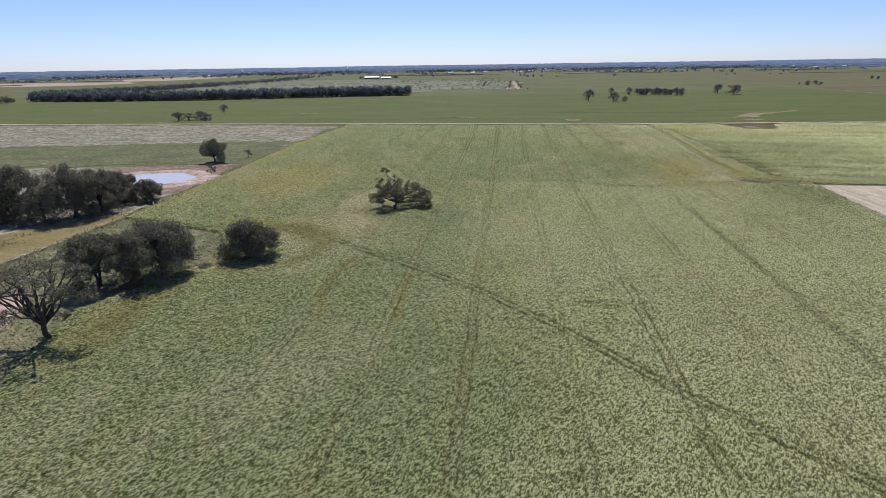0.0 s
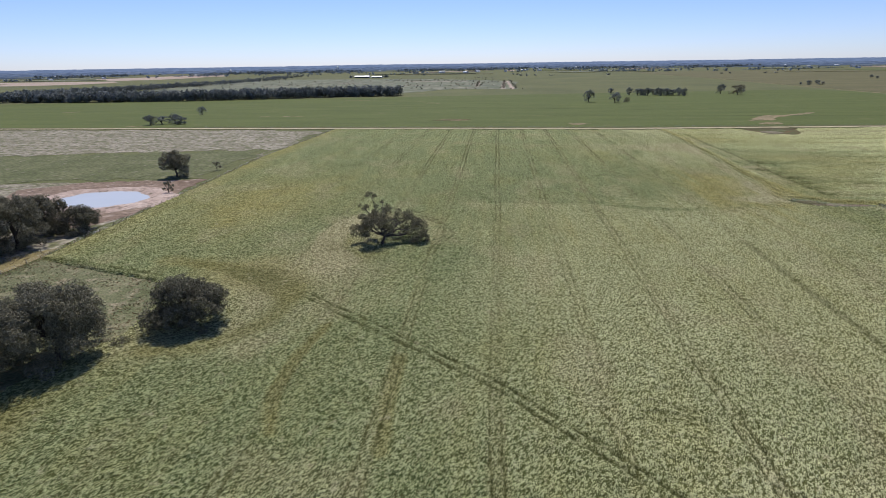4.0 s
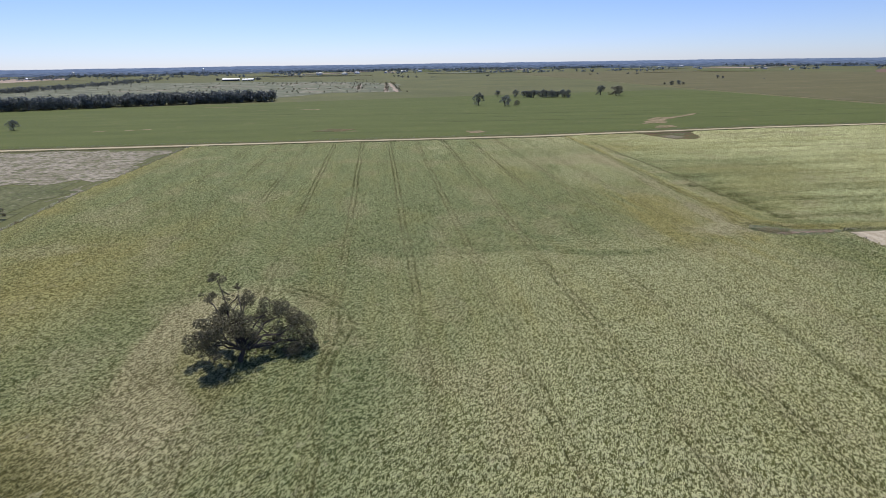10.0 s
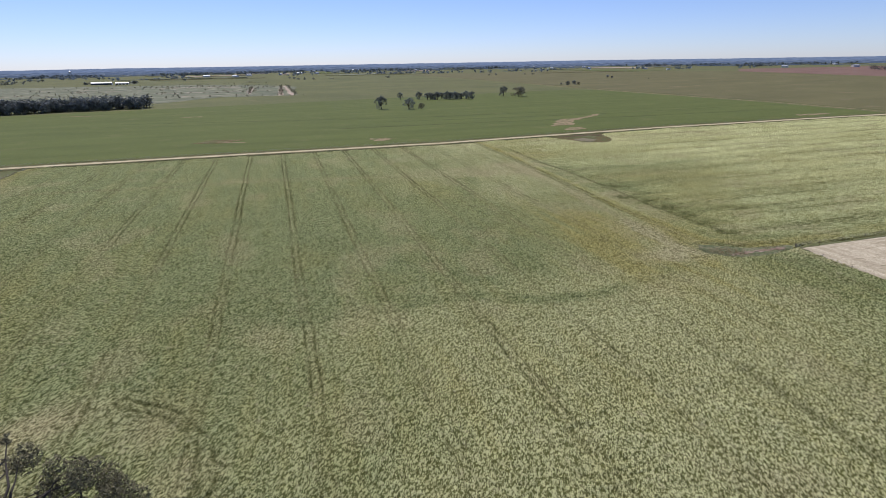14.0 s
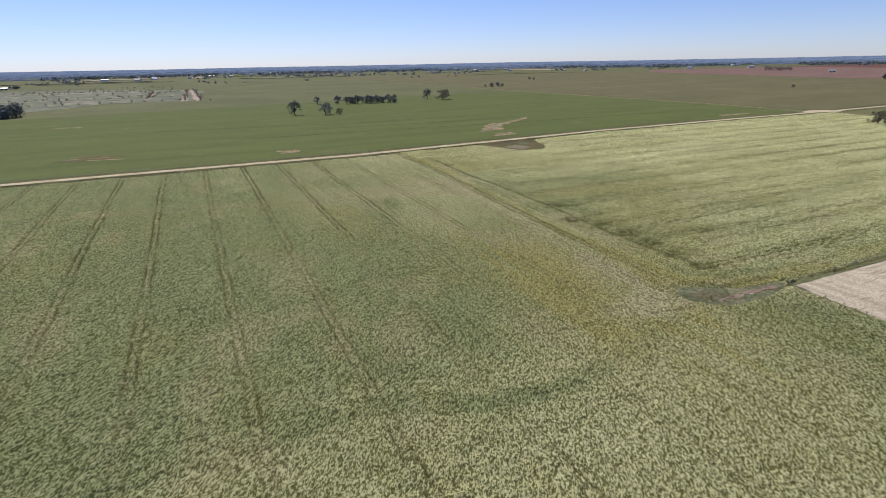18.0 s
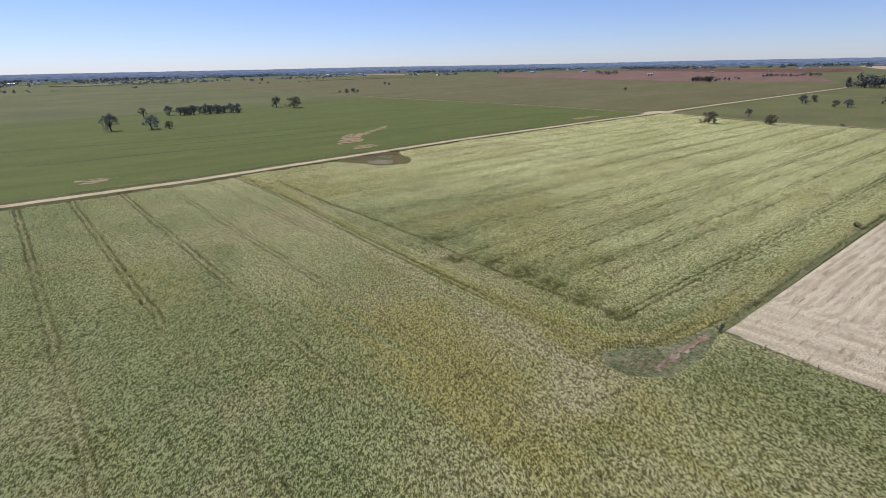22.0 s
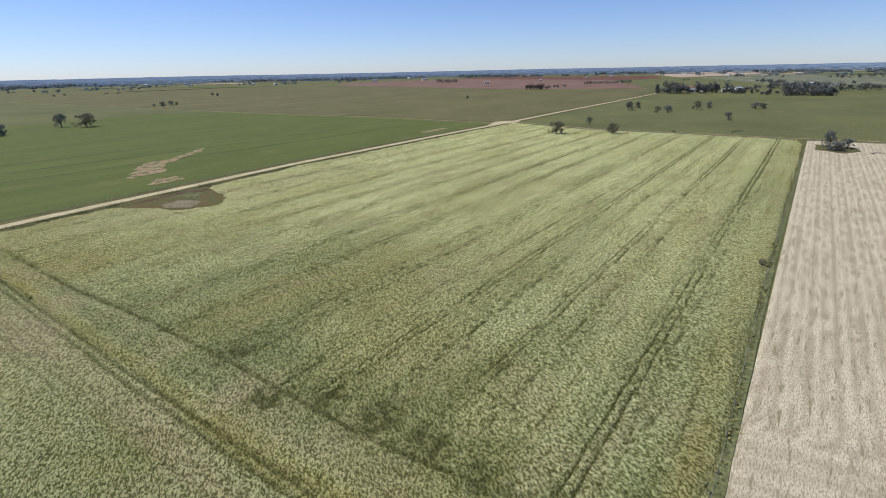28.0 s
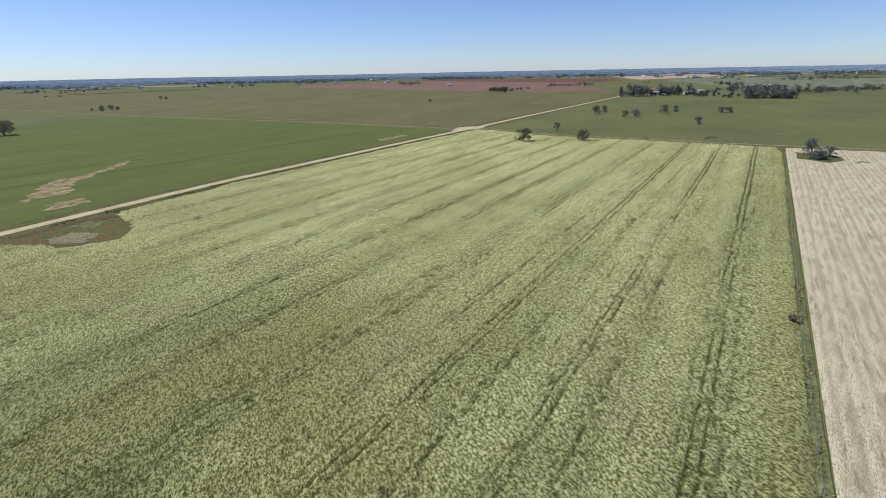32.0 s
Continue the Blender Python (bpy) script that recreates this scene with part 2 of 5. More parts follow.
M_CLAY = mottled("bare_clay", (0.240, 0.175, 0.100), (0.330, 0.245, 0.150), (0.115, 0.115, 0.045), 0.06, 0.6, (1, 3, 1), -8, spot_at=(0.46, 0.58))
M_SWAMP = mottled("wet_rushes", (0.095, 0.080, 0.026), (0.088, 0.096, 0.034), (0.135, 0.078, 0.034), 0.05, 1.1, harsh=0.3, spot_at=(0.5, 0.64))
M_DIRT = mottled("road_gravel", (0.380, 0.320, 0.190), (0.470, 0.400, 0.255), (0.270, 0.225, 0.130), 0.10, 1.5, relief=0.05)
M_VERGE = mottled("rough_verge", (0.070, 0.070, 0.026), (0.115, 0.105, 0.042), (0.170, 0.120, 0.060), 0.10, 0.9)
M_STUBBLE, st_n, st_b = material("cut_straw", 0.95, 0.15)
st_a = st_n.nodes.new("ShaderNodeAttribute")
st_a.attribute_name = "straw"
st_f = grain(st_n, 5.0, 5, (0.30, 1, 1), -8.4, 0.8)
st_c = mixed(st_n, ramp(st_n, grain(st_n, 0.03, 5), 0.35, 0.65), (0.345, 0.290, 0.200), (0.395, 0.335, 0.235))
st_c = mixed(st_n, ramp(st_n, grain(st_n, 0.07, 6), 0.58, 0.90), st_c, (0.285, 0.272, 0.170))
st_c = mixed(st_n, st_a.outputs["Fac"], st_c, (0.610, 0.530, 0.390))
st_c = mixed(st_n, ramp(st_n, st_f, 0.46, 0.62), st_c, (0.215, 0.182, 0.116))
st_d = grain(st_n, 1.5, 4, (0.12, 1, 1), -8.4, 0.7)
st_c = mixed(st_n, ramp(st_n, st_d, 0.56, 0.66), st_c, (0.235, 0.200, 0.122))
st_n.links.new(st_c, st_b.inputs["Base Color"])
bump(st_n, st_b, st_f, 0.8, 0.15)
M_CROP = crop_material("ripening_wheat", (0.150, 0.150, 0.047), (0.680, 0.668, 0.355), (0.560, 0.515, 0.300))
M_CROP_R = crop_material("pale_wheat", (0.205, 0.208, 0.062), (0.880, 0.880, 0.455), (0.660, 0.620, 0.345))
M_LEAF = leaf_material("gum_leaves", (0.100, 0.096, 0.060), (0.290, 0.265, 0.175))
M_LEAF_RUST = leaf_material("olive_brown_gum_leaves", (0.074, 0.071, 0.040), (0.225, 0.202, 0.122))
# distant leaves: haze is mixed into the colour, paler, then bluer
M_LEAF_FAR = leaf_material("hazed_grey_gum_leaves", (0.120, 0.134, 0.124), (0.230, 0.245, 0.222))
M_LEAF_HAZE = leaf_material("haze_blue_gum_leaves", (0.150, 0.180, 0.190), (0.240, 0.270, 0.270))
M_LEAF_DULL = leaf_material("dull_scrub_leaves", (0.075, 0.062, 0.050), (0.120, 0.100, 0.082))
M_BARK = plain("grey_bark", (0.130, 0.110, 0.090), 0.9, 0, 0.35, 4.0)
M_BARK_DARK = plain("dark_bark", (0.060, 0.050, 0.042), 0.9, 0, 0.35, 4.0)
M_DEAD = plain("weathered_dead_wood", (0.300, 0.270, 0.230), 0.85, 0, 0.25, 5.0)
M_POST = plain("weathered_fence_post", (0.200, 0.170, 0.130), 0.9, 0, 0.3, 8.0)
M_WIRE = plain("galvanised_wire", (0.350, 0.350, 0.350), 0.5, 0.8)
M_WALL = plain("pale_painted_wall", (0.620, 0.600, 0.560), 0.7, 0, 0.08, 1.0)
M_ROOF = plain("galvanised_roof", (0.500, 0.510, 0.520), 0.4, 0.3, 0.08, 1.0)
M_ROOF_RED = plain("rust_red_roof", (0.300, 0.120, 0.080), 0.7, 0, 0.15, 1.0)
M_DOOR = plain("dark_opening", (0.040, 0.040, 0.042), 0.7)
M_WATER, wt, wb = material("milky_dam_water", 0.22, 0.25)
wt.links.new(mixed(wt, grain(wt, 0.06, 3), (0.430, 0.440, 0.420), (0.500, 0.500, 0.470)), wb.inputs["Base Color"])
bump(wt, wb, grain(wt, 2.2, 3), 0.12, 0.03)


# ---- mesh helpers ----
def mesh_object(name, verts, faces, mats, parent=None, smoothed=False, slots=None, label=""):
    me = bpy.data.meshes.new(name)
    if isinstance(verts, np.ndarray):
        faces = np.asarray(faces, np.int32)
        n, k = faces.shape
        me.vertices.add(len(verts))
        me.vertices.foreach_set("co", np.asarray(verts, np.float32).ravel())
        me.loops.add(n * k)
        me.loops.foreach_set("vertex_index", faces.ravel())
        me.polygons.add(n)
        me.polygons.foreach_set("loop_start", np.arange(0, n * k, k, dtype=np.int32))
    else:
        me.from_pydata(verts, [], faces)
    for m in mats if isinstance(mats, (list, tuple)) else [mats]:
        me.materials.append(m)
    if slots is not None:
        me.polygons.foreach_set("material_index", np.asarray(slots, np.int32))
    me.update(calc_edges=True)
    if smoothed:
        me.polygons.foreach_set("use_smooth", np.ones(len(me.polygons), bool))
    ob = new(name, me)
    ob.parent = parent
    if label:
        tagged(ob, label)
    return ob


def part(name, bm, mat, parent, label=""):
    """Links a bmesh as one mesh object under a thing or under a part."""
    me = bpy.data.meshes.new(name)
    bm.to_mesh(me)
    bm.free()
    me.materials.append(mat)
    ob = new(name, me)
    ob.parent = parent
    if label:
        tagged(ob, label)
    return ob


def setting(name, label, category, verts, faces, mat, smoothed=False):
    ob = mesh_object(name, verts, faces, mat, None, smoothed)
    return tagged(ob, label, category, kind="structure")


def outline(pts, step=6.0, rough=1.2, seed=0):
    """A closed outline, cut to short steps and made uneven."""
    rng, out = random.Random(seed), []
    for (ax, ay), (bx, by) in zip(pts, pts[1:] + pts[:1]):
        n = max(1, int(math.hypot(bx - ax, by - ay) / step))
        for i in range(n):
            s = i / n
            out.append((ax + (bx - ax) * s + rng.uniform(-rough, rough), ay + (by - ay) * s + rng.uniform(-rough, rough)))
    return out


def flat_sheet(name, label, category, pts, z, mat, step=6.0, rough=1.2, seed=0):
    """A thin slab of ground cover with an uneven edge and a lip down to the ground."""
    ring = outline(pts, step, rough, seed)
    bm = bmesh.new()
    top = [bm.verts.new((x, y, z)) for x, y in ring]
    low = [bm.verts.new((x, y, -0.2)) for x, y in ring]
    bmesh.ops.triangulate(bm, faces=[bm.faces.new(top)])
    for i in range(len(top)):
        j = (i + 1) % len(top)
        bm.faces.new((top[i], top[j], low[j], low[i]))
    bmesh.ops.recalc_face_normals(bm, faces=bm.faces)
    me = bpy.data.meshes.new(name)
    bm.to_mesh(me)
    bm.free()
    me.materials.append(mat)
    return tagged(new(name, me), label, category, kind="structure")


def ribbon(name, label, category, pts, width, z, mat, rough=0.3, step=4.0, seed=0, crown=0.0):
    """A strip along a polyline: edges uneven, middle raised by crown."""
    rng = random.Random(seed)
    line = []
    for (ax, ay), (bx, by) in zip(pts, pts[1:]):
        n = max(1, int(math.hypot(bx - ax, by - ay) / step))
        line += [(ax + (bx - ax) * i / n, ay + (by - ay) * i / n) for i in range(n)]
    line.append(pts[-1])
    verts, faces = [], []
    for i, (x, y) in enumerate(line):
        (px, py), (qx, qy) = line[max(0, i - 1)], line[min(len(line) - 1, i + 1)]
        d = math.hypot(qx - px, qy - py)
        nx, ny = -(qy - py) / d, (qx - px) / d
        l, r = width / 2 + rng.uniform(-rough, rough), width / 2 + rng.uniform(-rough, rough)
        for off, up in ((l, -0.1), (l * 0.92, 0), (0, crown), (-r * 0.92, 0), (-r, -0.1)):
            verts.append((x + nx * off, y + ny * off, z + up))
        if i:
            a = 5 * i
            faces += [(a - 5 + k, a - 4 + k, a + 1 + k, a + k) for k in range(4)]
    return setting(name, label, category, verts, [f[::-1] for f in faces], mat)

# ---- ground, far fields and backdrop ----
CX, CY = 60.0, 110.0
gv, gf = [(CX, CY, 0.0)], []
rings = [60, 150, 300, 600, 1200, 2400, 4740]
for r in rings:
    gv += [(CX + r * math.cos(2 * math.pi * i / 96), CY + r * math.sin(2 * math.pi * i / 96), 0.0) for i in range(96)]
gf += [(0, 1 + i, 1 + (i + 1) % 96) for i in range(96)]
for k in range(len(rings) - 1):
    a, b = 1 + 96 * k, 1 + 96 * (k + 1)
    gf += [(a + i, b + i, b + (i + 1) % 96, a + (i + 1) % 96) for i in range(96)]
setting("ground", "flat green pasture plain reaching the horizon", "ground", gv, gf, M_GROUND)

flat_sheet("green_field", "short green young crop beyond the dirt road", "field",
           [(-860, 552), (-401, 493), (-185, 467), (2, 442), (139, 421), (310, 410), (470, 389), (540, 380), (566, 500), (596, 800), (560, 860), (300, 850), (-50, 830), (-640, 800), (-1000, 760)], 0.10, M_GREEN, 20, 1.0, 1)
flat_sheet("dry_paddock", "brownish dry grazing paddock beyond the farm track", "field",
           [(560, 380), (700, 358), (820, 341), (1119, 298), (1352, 326), (1345, 650), (1713, 1430), (1500, 2200), (800, 2200), (690, 1270), (615, 800), (584, 500)], 0.12, M_BROWN, 40, 4.0, 2)
flat_sheet("red_field", "bare red ploughed soil far across the plain", "field",
           [(1358, 330), (1350, 655), (1718, 1432), (2041, 1676), (2784, 1478), (2161, 541)], 0.14, M_RED, 40, 5.0, 3)
flat_sheet("dark_red_field", "dark red ploughed soil behind the bright red field", "field",
           [(2165, 540), (2790, 1478), (3300, 1400), (3007, 885), (2853, 449), (2300, 380)], 0.16, M_RED_DARK, 60, 6.0, 4)
flat_sheet("pale_stubble_far", "pale pinkish harvested field far on the plain", "field",
           [(-1171, 1639), (-1082, 1690), (-1024, 1831), (-1139, 2010), (-1479, 2055), (-2300, 2100), (-2200, 1560)], 0.18, M_PALE, 80, 8.0, 5)
flat_sheet("pale_stubble_far", "thin pale harvested strip between far tree rows", "field",
           [(-1189, 2090), (-1051, 2210), (-985, 2676), (-1183, 3192), (-1344, 2746), (-1473, 2458)], 0.18, M_PALE, 80, 8.0, 12)
flat_sheet("pale_stubble_far", "pale straw coloured harvested field near the skyline", "field",
           [(2500, 330), (3700, 560), (4100, 250), (3900, -150), (2900, 60)], 0.18, M_PALE, 80, 8.0, 6)
flat_sheet("grazed_paddock", "bleached grey grazed pasture beside the wheat", "field",
           [(-82, 430), (-97, 309), (-99, 345), (-280, 334), (-480, 320), (-620, 505), (-401, 477), (-185, 451)], 0.08, M_GREY, 7, 5.0, 7)
flat_sheet("green_paddock", "patchy green pasture beside the farm dam", "field",
           [(-99, 343), (-102, 262), (-219, 262), (-520, 250), (-560, 330), (-280, 332)], 0.10, M_GREEN_STRIP, 6, 6.0, 8)
flat_sheet("bare_paddock", "sparse grey pasture with worn bare soil", "field",
           [(-103, 260), (-107, 150), (-125, 20), (-420, 20), (-560, 246), (-219, 258)], 0.06, M_GREY, 8, 1.5, 9)
flat_sheet("far_crop", "bright green crop far beyond the farmstead", "field",
           [(1500, 60), (2400, 250), (2900, -100), (2300, -600), (1500, -500)], 0.15, M_PATCH, 60, 5.0, 10)
flat_sheet("far_crop", "patchy grey green low crop behind the belt of gums", "field",
           [(-44, 945), (36, 1045), (134, 1020), (152, 1015), (207, 1380), (125, 1570), (-10, 1700), (-223, 1800), (-400, 1850), (-640, 2000), (-640, 1500), (-600, 1180), (-300, 990), (-76, 955)], 0.15, M_PATCH, 30, 5.0, 11)

# paddocks of every colour patched over the far plain, ever longer towards the skyline
fr = random.Random(71)
for k in range(90):
    a, r = radians(fr.uniform(-50, 116)), 1500 + 2700 * fr.random() ** 0.8
    x, y = CX + r * math.sin(a), CY + r * math.cos(a)
    if (1240 < x < 3050 and 220 < y < 1760) or (a < 0.35 and r < 2100) or (x > 1000 and y < 420 and r < 1900):
        continue
    w, d, t = fr.uniform(180, 520), fr.uniform(40, 170), radians(fr.choice((-8, -8, 82, 30)))
    kind = fr.choice((0, 0, 1, 1, 2, 3, 3, 4))
    mat = (M_GREEN, M_BROWN, M_PALE, M_PATCH, M_GROUND)[kind]
    word = ("green crop", "brown dry pasture", "pale harvested stubble", "grey-green scrubby pasture", "dull green pasture")[kind]
    flat_sheet("far_paddock", "strip of " + word + " far on the plain", "field",
               [(x + u * w * math.cos(t) - v * d * math.sin(t), y + u * w * math.sin(t) + v * d * math.cos(t)) for u, v in ((-0.5, -0.5), (0.5, -0.5), (0.5, 0.5), (-0.5, 0.5))], 0.20 + 0.02 * k, mat, 60, 6.0, 500 + k)

# hazy wooded skyline all round: three lines of woods, ever paler and bluer
def skyline(label, radius, base, swell, fine, col_a, col_b, glow, seed):
    v, f, n = [], [], 1440
    for i in range(n):
        a = 2 * math.pi * i / n
        c, s = math.cos(a), math.sin(a)
        x, y = CX + radius * c, CY + radius * s
        h = base + swell * noise.noise((4 * c, 4 * s, seed)) + fine * noise.noise((60 * c, 60 * s, seed + 5.0)) + 0.7 * fine * noise.noise((260 * c, 260 * s, seed + 9.0))
        h = max(1.0, h)
        v += [(x, y, -1.0), (x, y, h), (x + 30 * c, y + 30 * s, h * 0.6), (x + 30 * c, y + 30 * s, -1.0)]
        p, q = 4 * i, 4 * ((i + 1) % n)
        f += [(p, p + 1, q + 1, q), (p + 1, p + 2, q + 2, q + 1), (p + 2, p + 3, q + 3, q + 2)]
    m, nt, b = material("haze_painted_woods", 1.0, 0.0)
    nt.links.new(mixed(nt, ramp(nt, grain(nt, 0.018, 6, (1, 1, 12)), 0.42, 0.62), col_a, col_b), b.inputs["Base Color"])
    # haze put in as blue emission and bluer colour; woods give no light
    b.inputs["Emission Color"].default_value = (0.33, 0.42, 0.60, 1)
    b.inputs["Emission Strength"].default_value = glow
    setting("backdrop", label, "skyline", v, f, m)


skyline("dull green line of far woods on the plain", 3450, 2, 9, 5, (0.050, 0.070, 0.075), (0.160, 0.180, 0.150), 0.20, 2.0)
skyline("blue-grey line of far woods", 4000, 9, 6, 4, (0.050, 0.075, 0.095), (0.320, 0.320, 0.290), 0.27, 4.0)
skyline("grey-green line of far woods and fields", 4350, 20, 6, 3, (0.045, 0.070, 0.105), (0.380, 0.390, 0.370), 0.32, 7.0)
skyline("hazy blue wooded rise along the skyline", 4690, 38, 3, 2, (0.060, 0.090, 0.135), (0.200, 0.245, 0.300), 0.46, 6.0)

# ---- road, verges and tracks ----
ribbon("verge", "rough grass verge along the dirt road", "verge", ROAD, 17.0, 0.16, M_VERGE, 1.0, 4.0, 21)
ribbon("road", "straight pale gravel farm road", "road", ROAD, 5.2, 0.24, M_DIRT, 0.25, 4.0, 22, 0.05)
ribbon("farm_track", "faint pale grassy wheel track beside a paddock", "track", TRACK_2, 3.6, 0.20, M_CLAY, 0.9, 6.0, 23)
ribbon("farm_track", "pale worn track along the end of the wheat", "track", [(x + 9.0, y) for x, y in FAR_FENCE], 4.0, 0.20, M_CLAY, 0.7, 5.0, 24)
flat_sheet("bare_patch", "pale dirt apron where the tracks meet the road", "bare ground", [(535, 377), (562, 381), (572, 373), (577, 361), (557, 359), (541, 364)], 0.22, M_DIRT, 4, 0.8, 25)
flat_sheet("bare_patch", "sandy scald winding through the green crop", "bare ground", [(247, 448), (258, 464), (285, 488), (300, 487), (321, 498), (340, 507), (331, 497), (305, 483), (281, 470), (270, 452)], 0.18, M_CLAY, 3.0, 1.6, 26)
flat_sheet("bare_patch", "small sandy scald beside the road", "bare ground", [(240, 424), (250, 436), (262, 434), (258, 424)], 0.18, M_CLAY, 2.0, 1.3, 27)
flat_sheet("bare_patch", "long pale bare strip near the road", "bare ground", [(462, 402), (468, 410), (500, 404), (497, 398)], 0.18, M_CLAY, 3, 0.8, 28)
flat_sheet("bare_patch", "small worn patch in the green crop", "bare ground", [(104, 444), (112, 452), (122, 449), (114, 442)], 0.18, M_CLAY, 2.5, 0.8, 29)
flat_sheet("wet_hollow", "dark rushy hollow in the green crop", "hollow", [(-2, 492), (12, 504), (32, 494), (16, 484)], 0.17, M_SWAMP, 3, 1.5, 30)

for k, (ax, ay, bx, by) in enumerate(((-391, 1316, -249, 1315), (-242, 1432, -101, 1418), (-105, 1556, 92, 1476), (-72, 1527, 96, 1420), (-60, 1240, 96, 1227), (-330, 1560, -160, 1530), (87, 1113, 117, 1396), (129, 1029, 180, 1396), (146, 1017, 194, 1443), (-20, 1110, 80, 1090))):
    ribbon("pale_strip", "pale worn grass strip through the scrubby pasture", "strip", [(ax, ay), ((ax + bx) / 2, (ay + by) / 2 + 6), (bx, by)], 7.0, 0.22, M_PALE, 3.0, 12.0, 400 + k)
for k, (ax, ay, bx, by, w) in enumerate(((-13, 702, 8, 692, 5), (-145, 550, -126, 552, 3), (106, 454, 117, 452, 4), (-124, 779, -86, 768, 4), (-412, 638, -399, 649, 5), (-167, 549, -158, 553, 3), (-258, 482, -243, 483, 3), (2, 497, 28, 492, 1.6), (14, 488, 31, 482, 2.2), (741, 815, 821, 812, 5), (-21, 2114, 42, 2122, 14))):
    ribbon("bare_strip", "thin pale bare strip in the green crop", "bare ground", [(ax, ay), ((ax + bx) / 2, (ay + by) / 2), (bx, by)], w, 0.18, M_CLAY, w * 0.25, 2.5, 430 + k)

MARKS = ([(150, 548), (231, 530), (339, 506), (478, 494), (562, 484)], [(100, 522), (219, 501), (350, 472), (470, 455)], [(417, 740), (565, 718)], [(-60, 655), (-19, 643), (85, 604), (206, 566), (330, 545)])
for k, line in enumerate(MARKS):
    ribbon("wheel_mark", "dark wheel mark pressed through the green crop", "wheel mark", line, 1.5, 0.13, M_MARK, 0.4, 5.0, 300 + k)

flat_sheet("tree_pasture", "patchy dry pasture beneath the gum trees", "pasture",
           [(-103, 165), (-84, 156), (-66, 148), (-58, 136), (-57, 121), (-66, 103), (-72, 95), (-68, 72), (-61, 50), (-66, 18), (-121, 18), (-112, 110)], 0.07, M_TREE_GRASS, 4, 1.0, 13)
flat_sheet("dam_surround", "rough brown trampled ground round the dam", "bare ground", [(-170, 246), (-150, 259), (-101, 262), (-103, 206), (-110, 190), (-135, 196), (-165, 212)], 0.13, M_ROUGH, 4, 1.6, 14)

# ---- farm dams ----
def dam(cx, cy, rx, ry, turn, seed, label):
    rng = random.Random(seed)
    n = 64
    wob = [1 + 0.16 * noise.noise((2 * math.cos(6.28 * i / n), 2 * math.sin(6.28 * i / n), seed)) for i in range(n)]
    rings_ = ((1.7, 0.05), (1.42, 0.6), (1.22, 0.75), (1.08, 0.35), (0.95, 0.10), (0.6, 0.02))
    v, f = [], []
    c, s = math.cos(radians(turn)), math.sin(radians(turn))
    for k, z in rings_:
        for i in range(n):
            a = 6.2832 * i / n
            u, w = k * rx * wob[i] * math.cos(a), k * ry * wob[i] * math.sin(a)
            v.append((cx + u * c - w * s, cy + u * s + w * c, z + rng.uniform(-0.05, 0.08) * (z > 0.2)))
    for k in range(len(rings_) - 1):
        f += [(k * n + i, k * n + (i + 1) % n, (k + 1) * n + (i + 1) % n, (k + 1) * n + i) for i in range(n)]
    f.append(tuple(range((len(rings_) - 1) * n, len(rings_) * n)))
    setting("dam_bank", "bare pinkish clay bank round a farm dam", "bank", v, f, M_BANK, True)
    wv = []
    for i in range(n):
        a = 6.2832 * i / n
        u, w = 1.02 * rx * wob[i] * math.cos(a), 1.02 * ry * wob[i] * math.sin(a)
        wv.append((cx + u * c - w * s, cy + u * s + w * c, 0.22))
    setting("water", label, "water", wv, [tuple(range(n))], M_WATER)


dam(-126, 228, 16.5, 12, -12, 3, "milky pale blue water of a farm dam")
dam(-99, 88, 9, 12, 5, 8, "small still dam behind the gum trees")

# ---- wheat ----
def rows_main(x, y):
    """Across and along the drill rows of the wheat paddock."""
    return x - LEAN * (y - 53), y


def wheel_pair(d, gauge=1.45, wide=0.30):
    return np.maximum(1 - smooth(wide * 0.5, wide * 1.5, np.abs(d - gauge / 2)), 1 - smooth(wide * 0.5, wide * 1.5, np.abs(d + gauge / 2)))


SWEEP = [(-30, 137), (7, 102), (22, 83), (36, 62), (49, 46), (66, 22)]
SWEEP_2 = [(-108, 165), (-84, 156), (-66, 149)]
BOW = [(-17, 206), (-4, 212.5), (9, 212.4), (27, 211), (44, 208.5), (54, 207), (65, 199), (77, 196), (91, 197), (117, 203)]
def shaded_gaps(x, y):
    """Small openings among the heads, darkened for the shade between the stalks."""
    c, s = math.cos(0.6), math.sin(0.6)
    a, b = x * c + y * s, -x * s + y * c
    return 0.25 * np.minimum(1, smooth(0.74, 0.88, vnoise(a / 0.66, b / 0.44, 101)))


HEADLAND = [(-60, 366), (-26, 358), (6, 351), (35, 346), (82, 328), (110, 324), (142, 322)]
HOLLOW = [(-34, 250), (-8, 240), (22, 252), (65, 274), (92, 294), (104, 312)]
LOOP = [(-9, 196.5), (-2, 190), (2, 182), (2, 174), (-1, 166), (-3, 160)]
ARC = [(-69, 159), (-53, 153), (-44, 147), (-34, 140), (-32, 135), (-33, 127), (-35, 122), (-43, 115), (-52, 114)]
OLIVE = ([(-22, 122), (-25, 111), (-26, 102), (-24, 92)], [(-8, 110), (-9, 98), (-9, 88)])


VERGE_CORNER = [(124, 209.5), (128, 206), (132, 202.5), (144, 200.5), (144, 197), (133, 196.5), (124, 198.5), (120.5, 203), (121, 207)]


def by_corner(x, y):
    """The crop thins out towards the grassy corner."""
    d, _ = near_line(x, y, VERGE_CORNER + VERGE_CORNER[:1])
    return 0.05 + 0.95 * smooth(0.3, 1.6, d)


TAN_ROW = [(136, 272), (130.5, 249), (128.5, 235), (126, 226), (124, 218.5), (123, 212)]


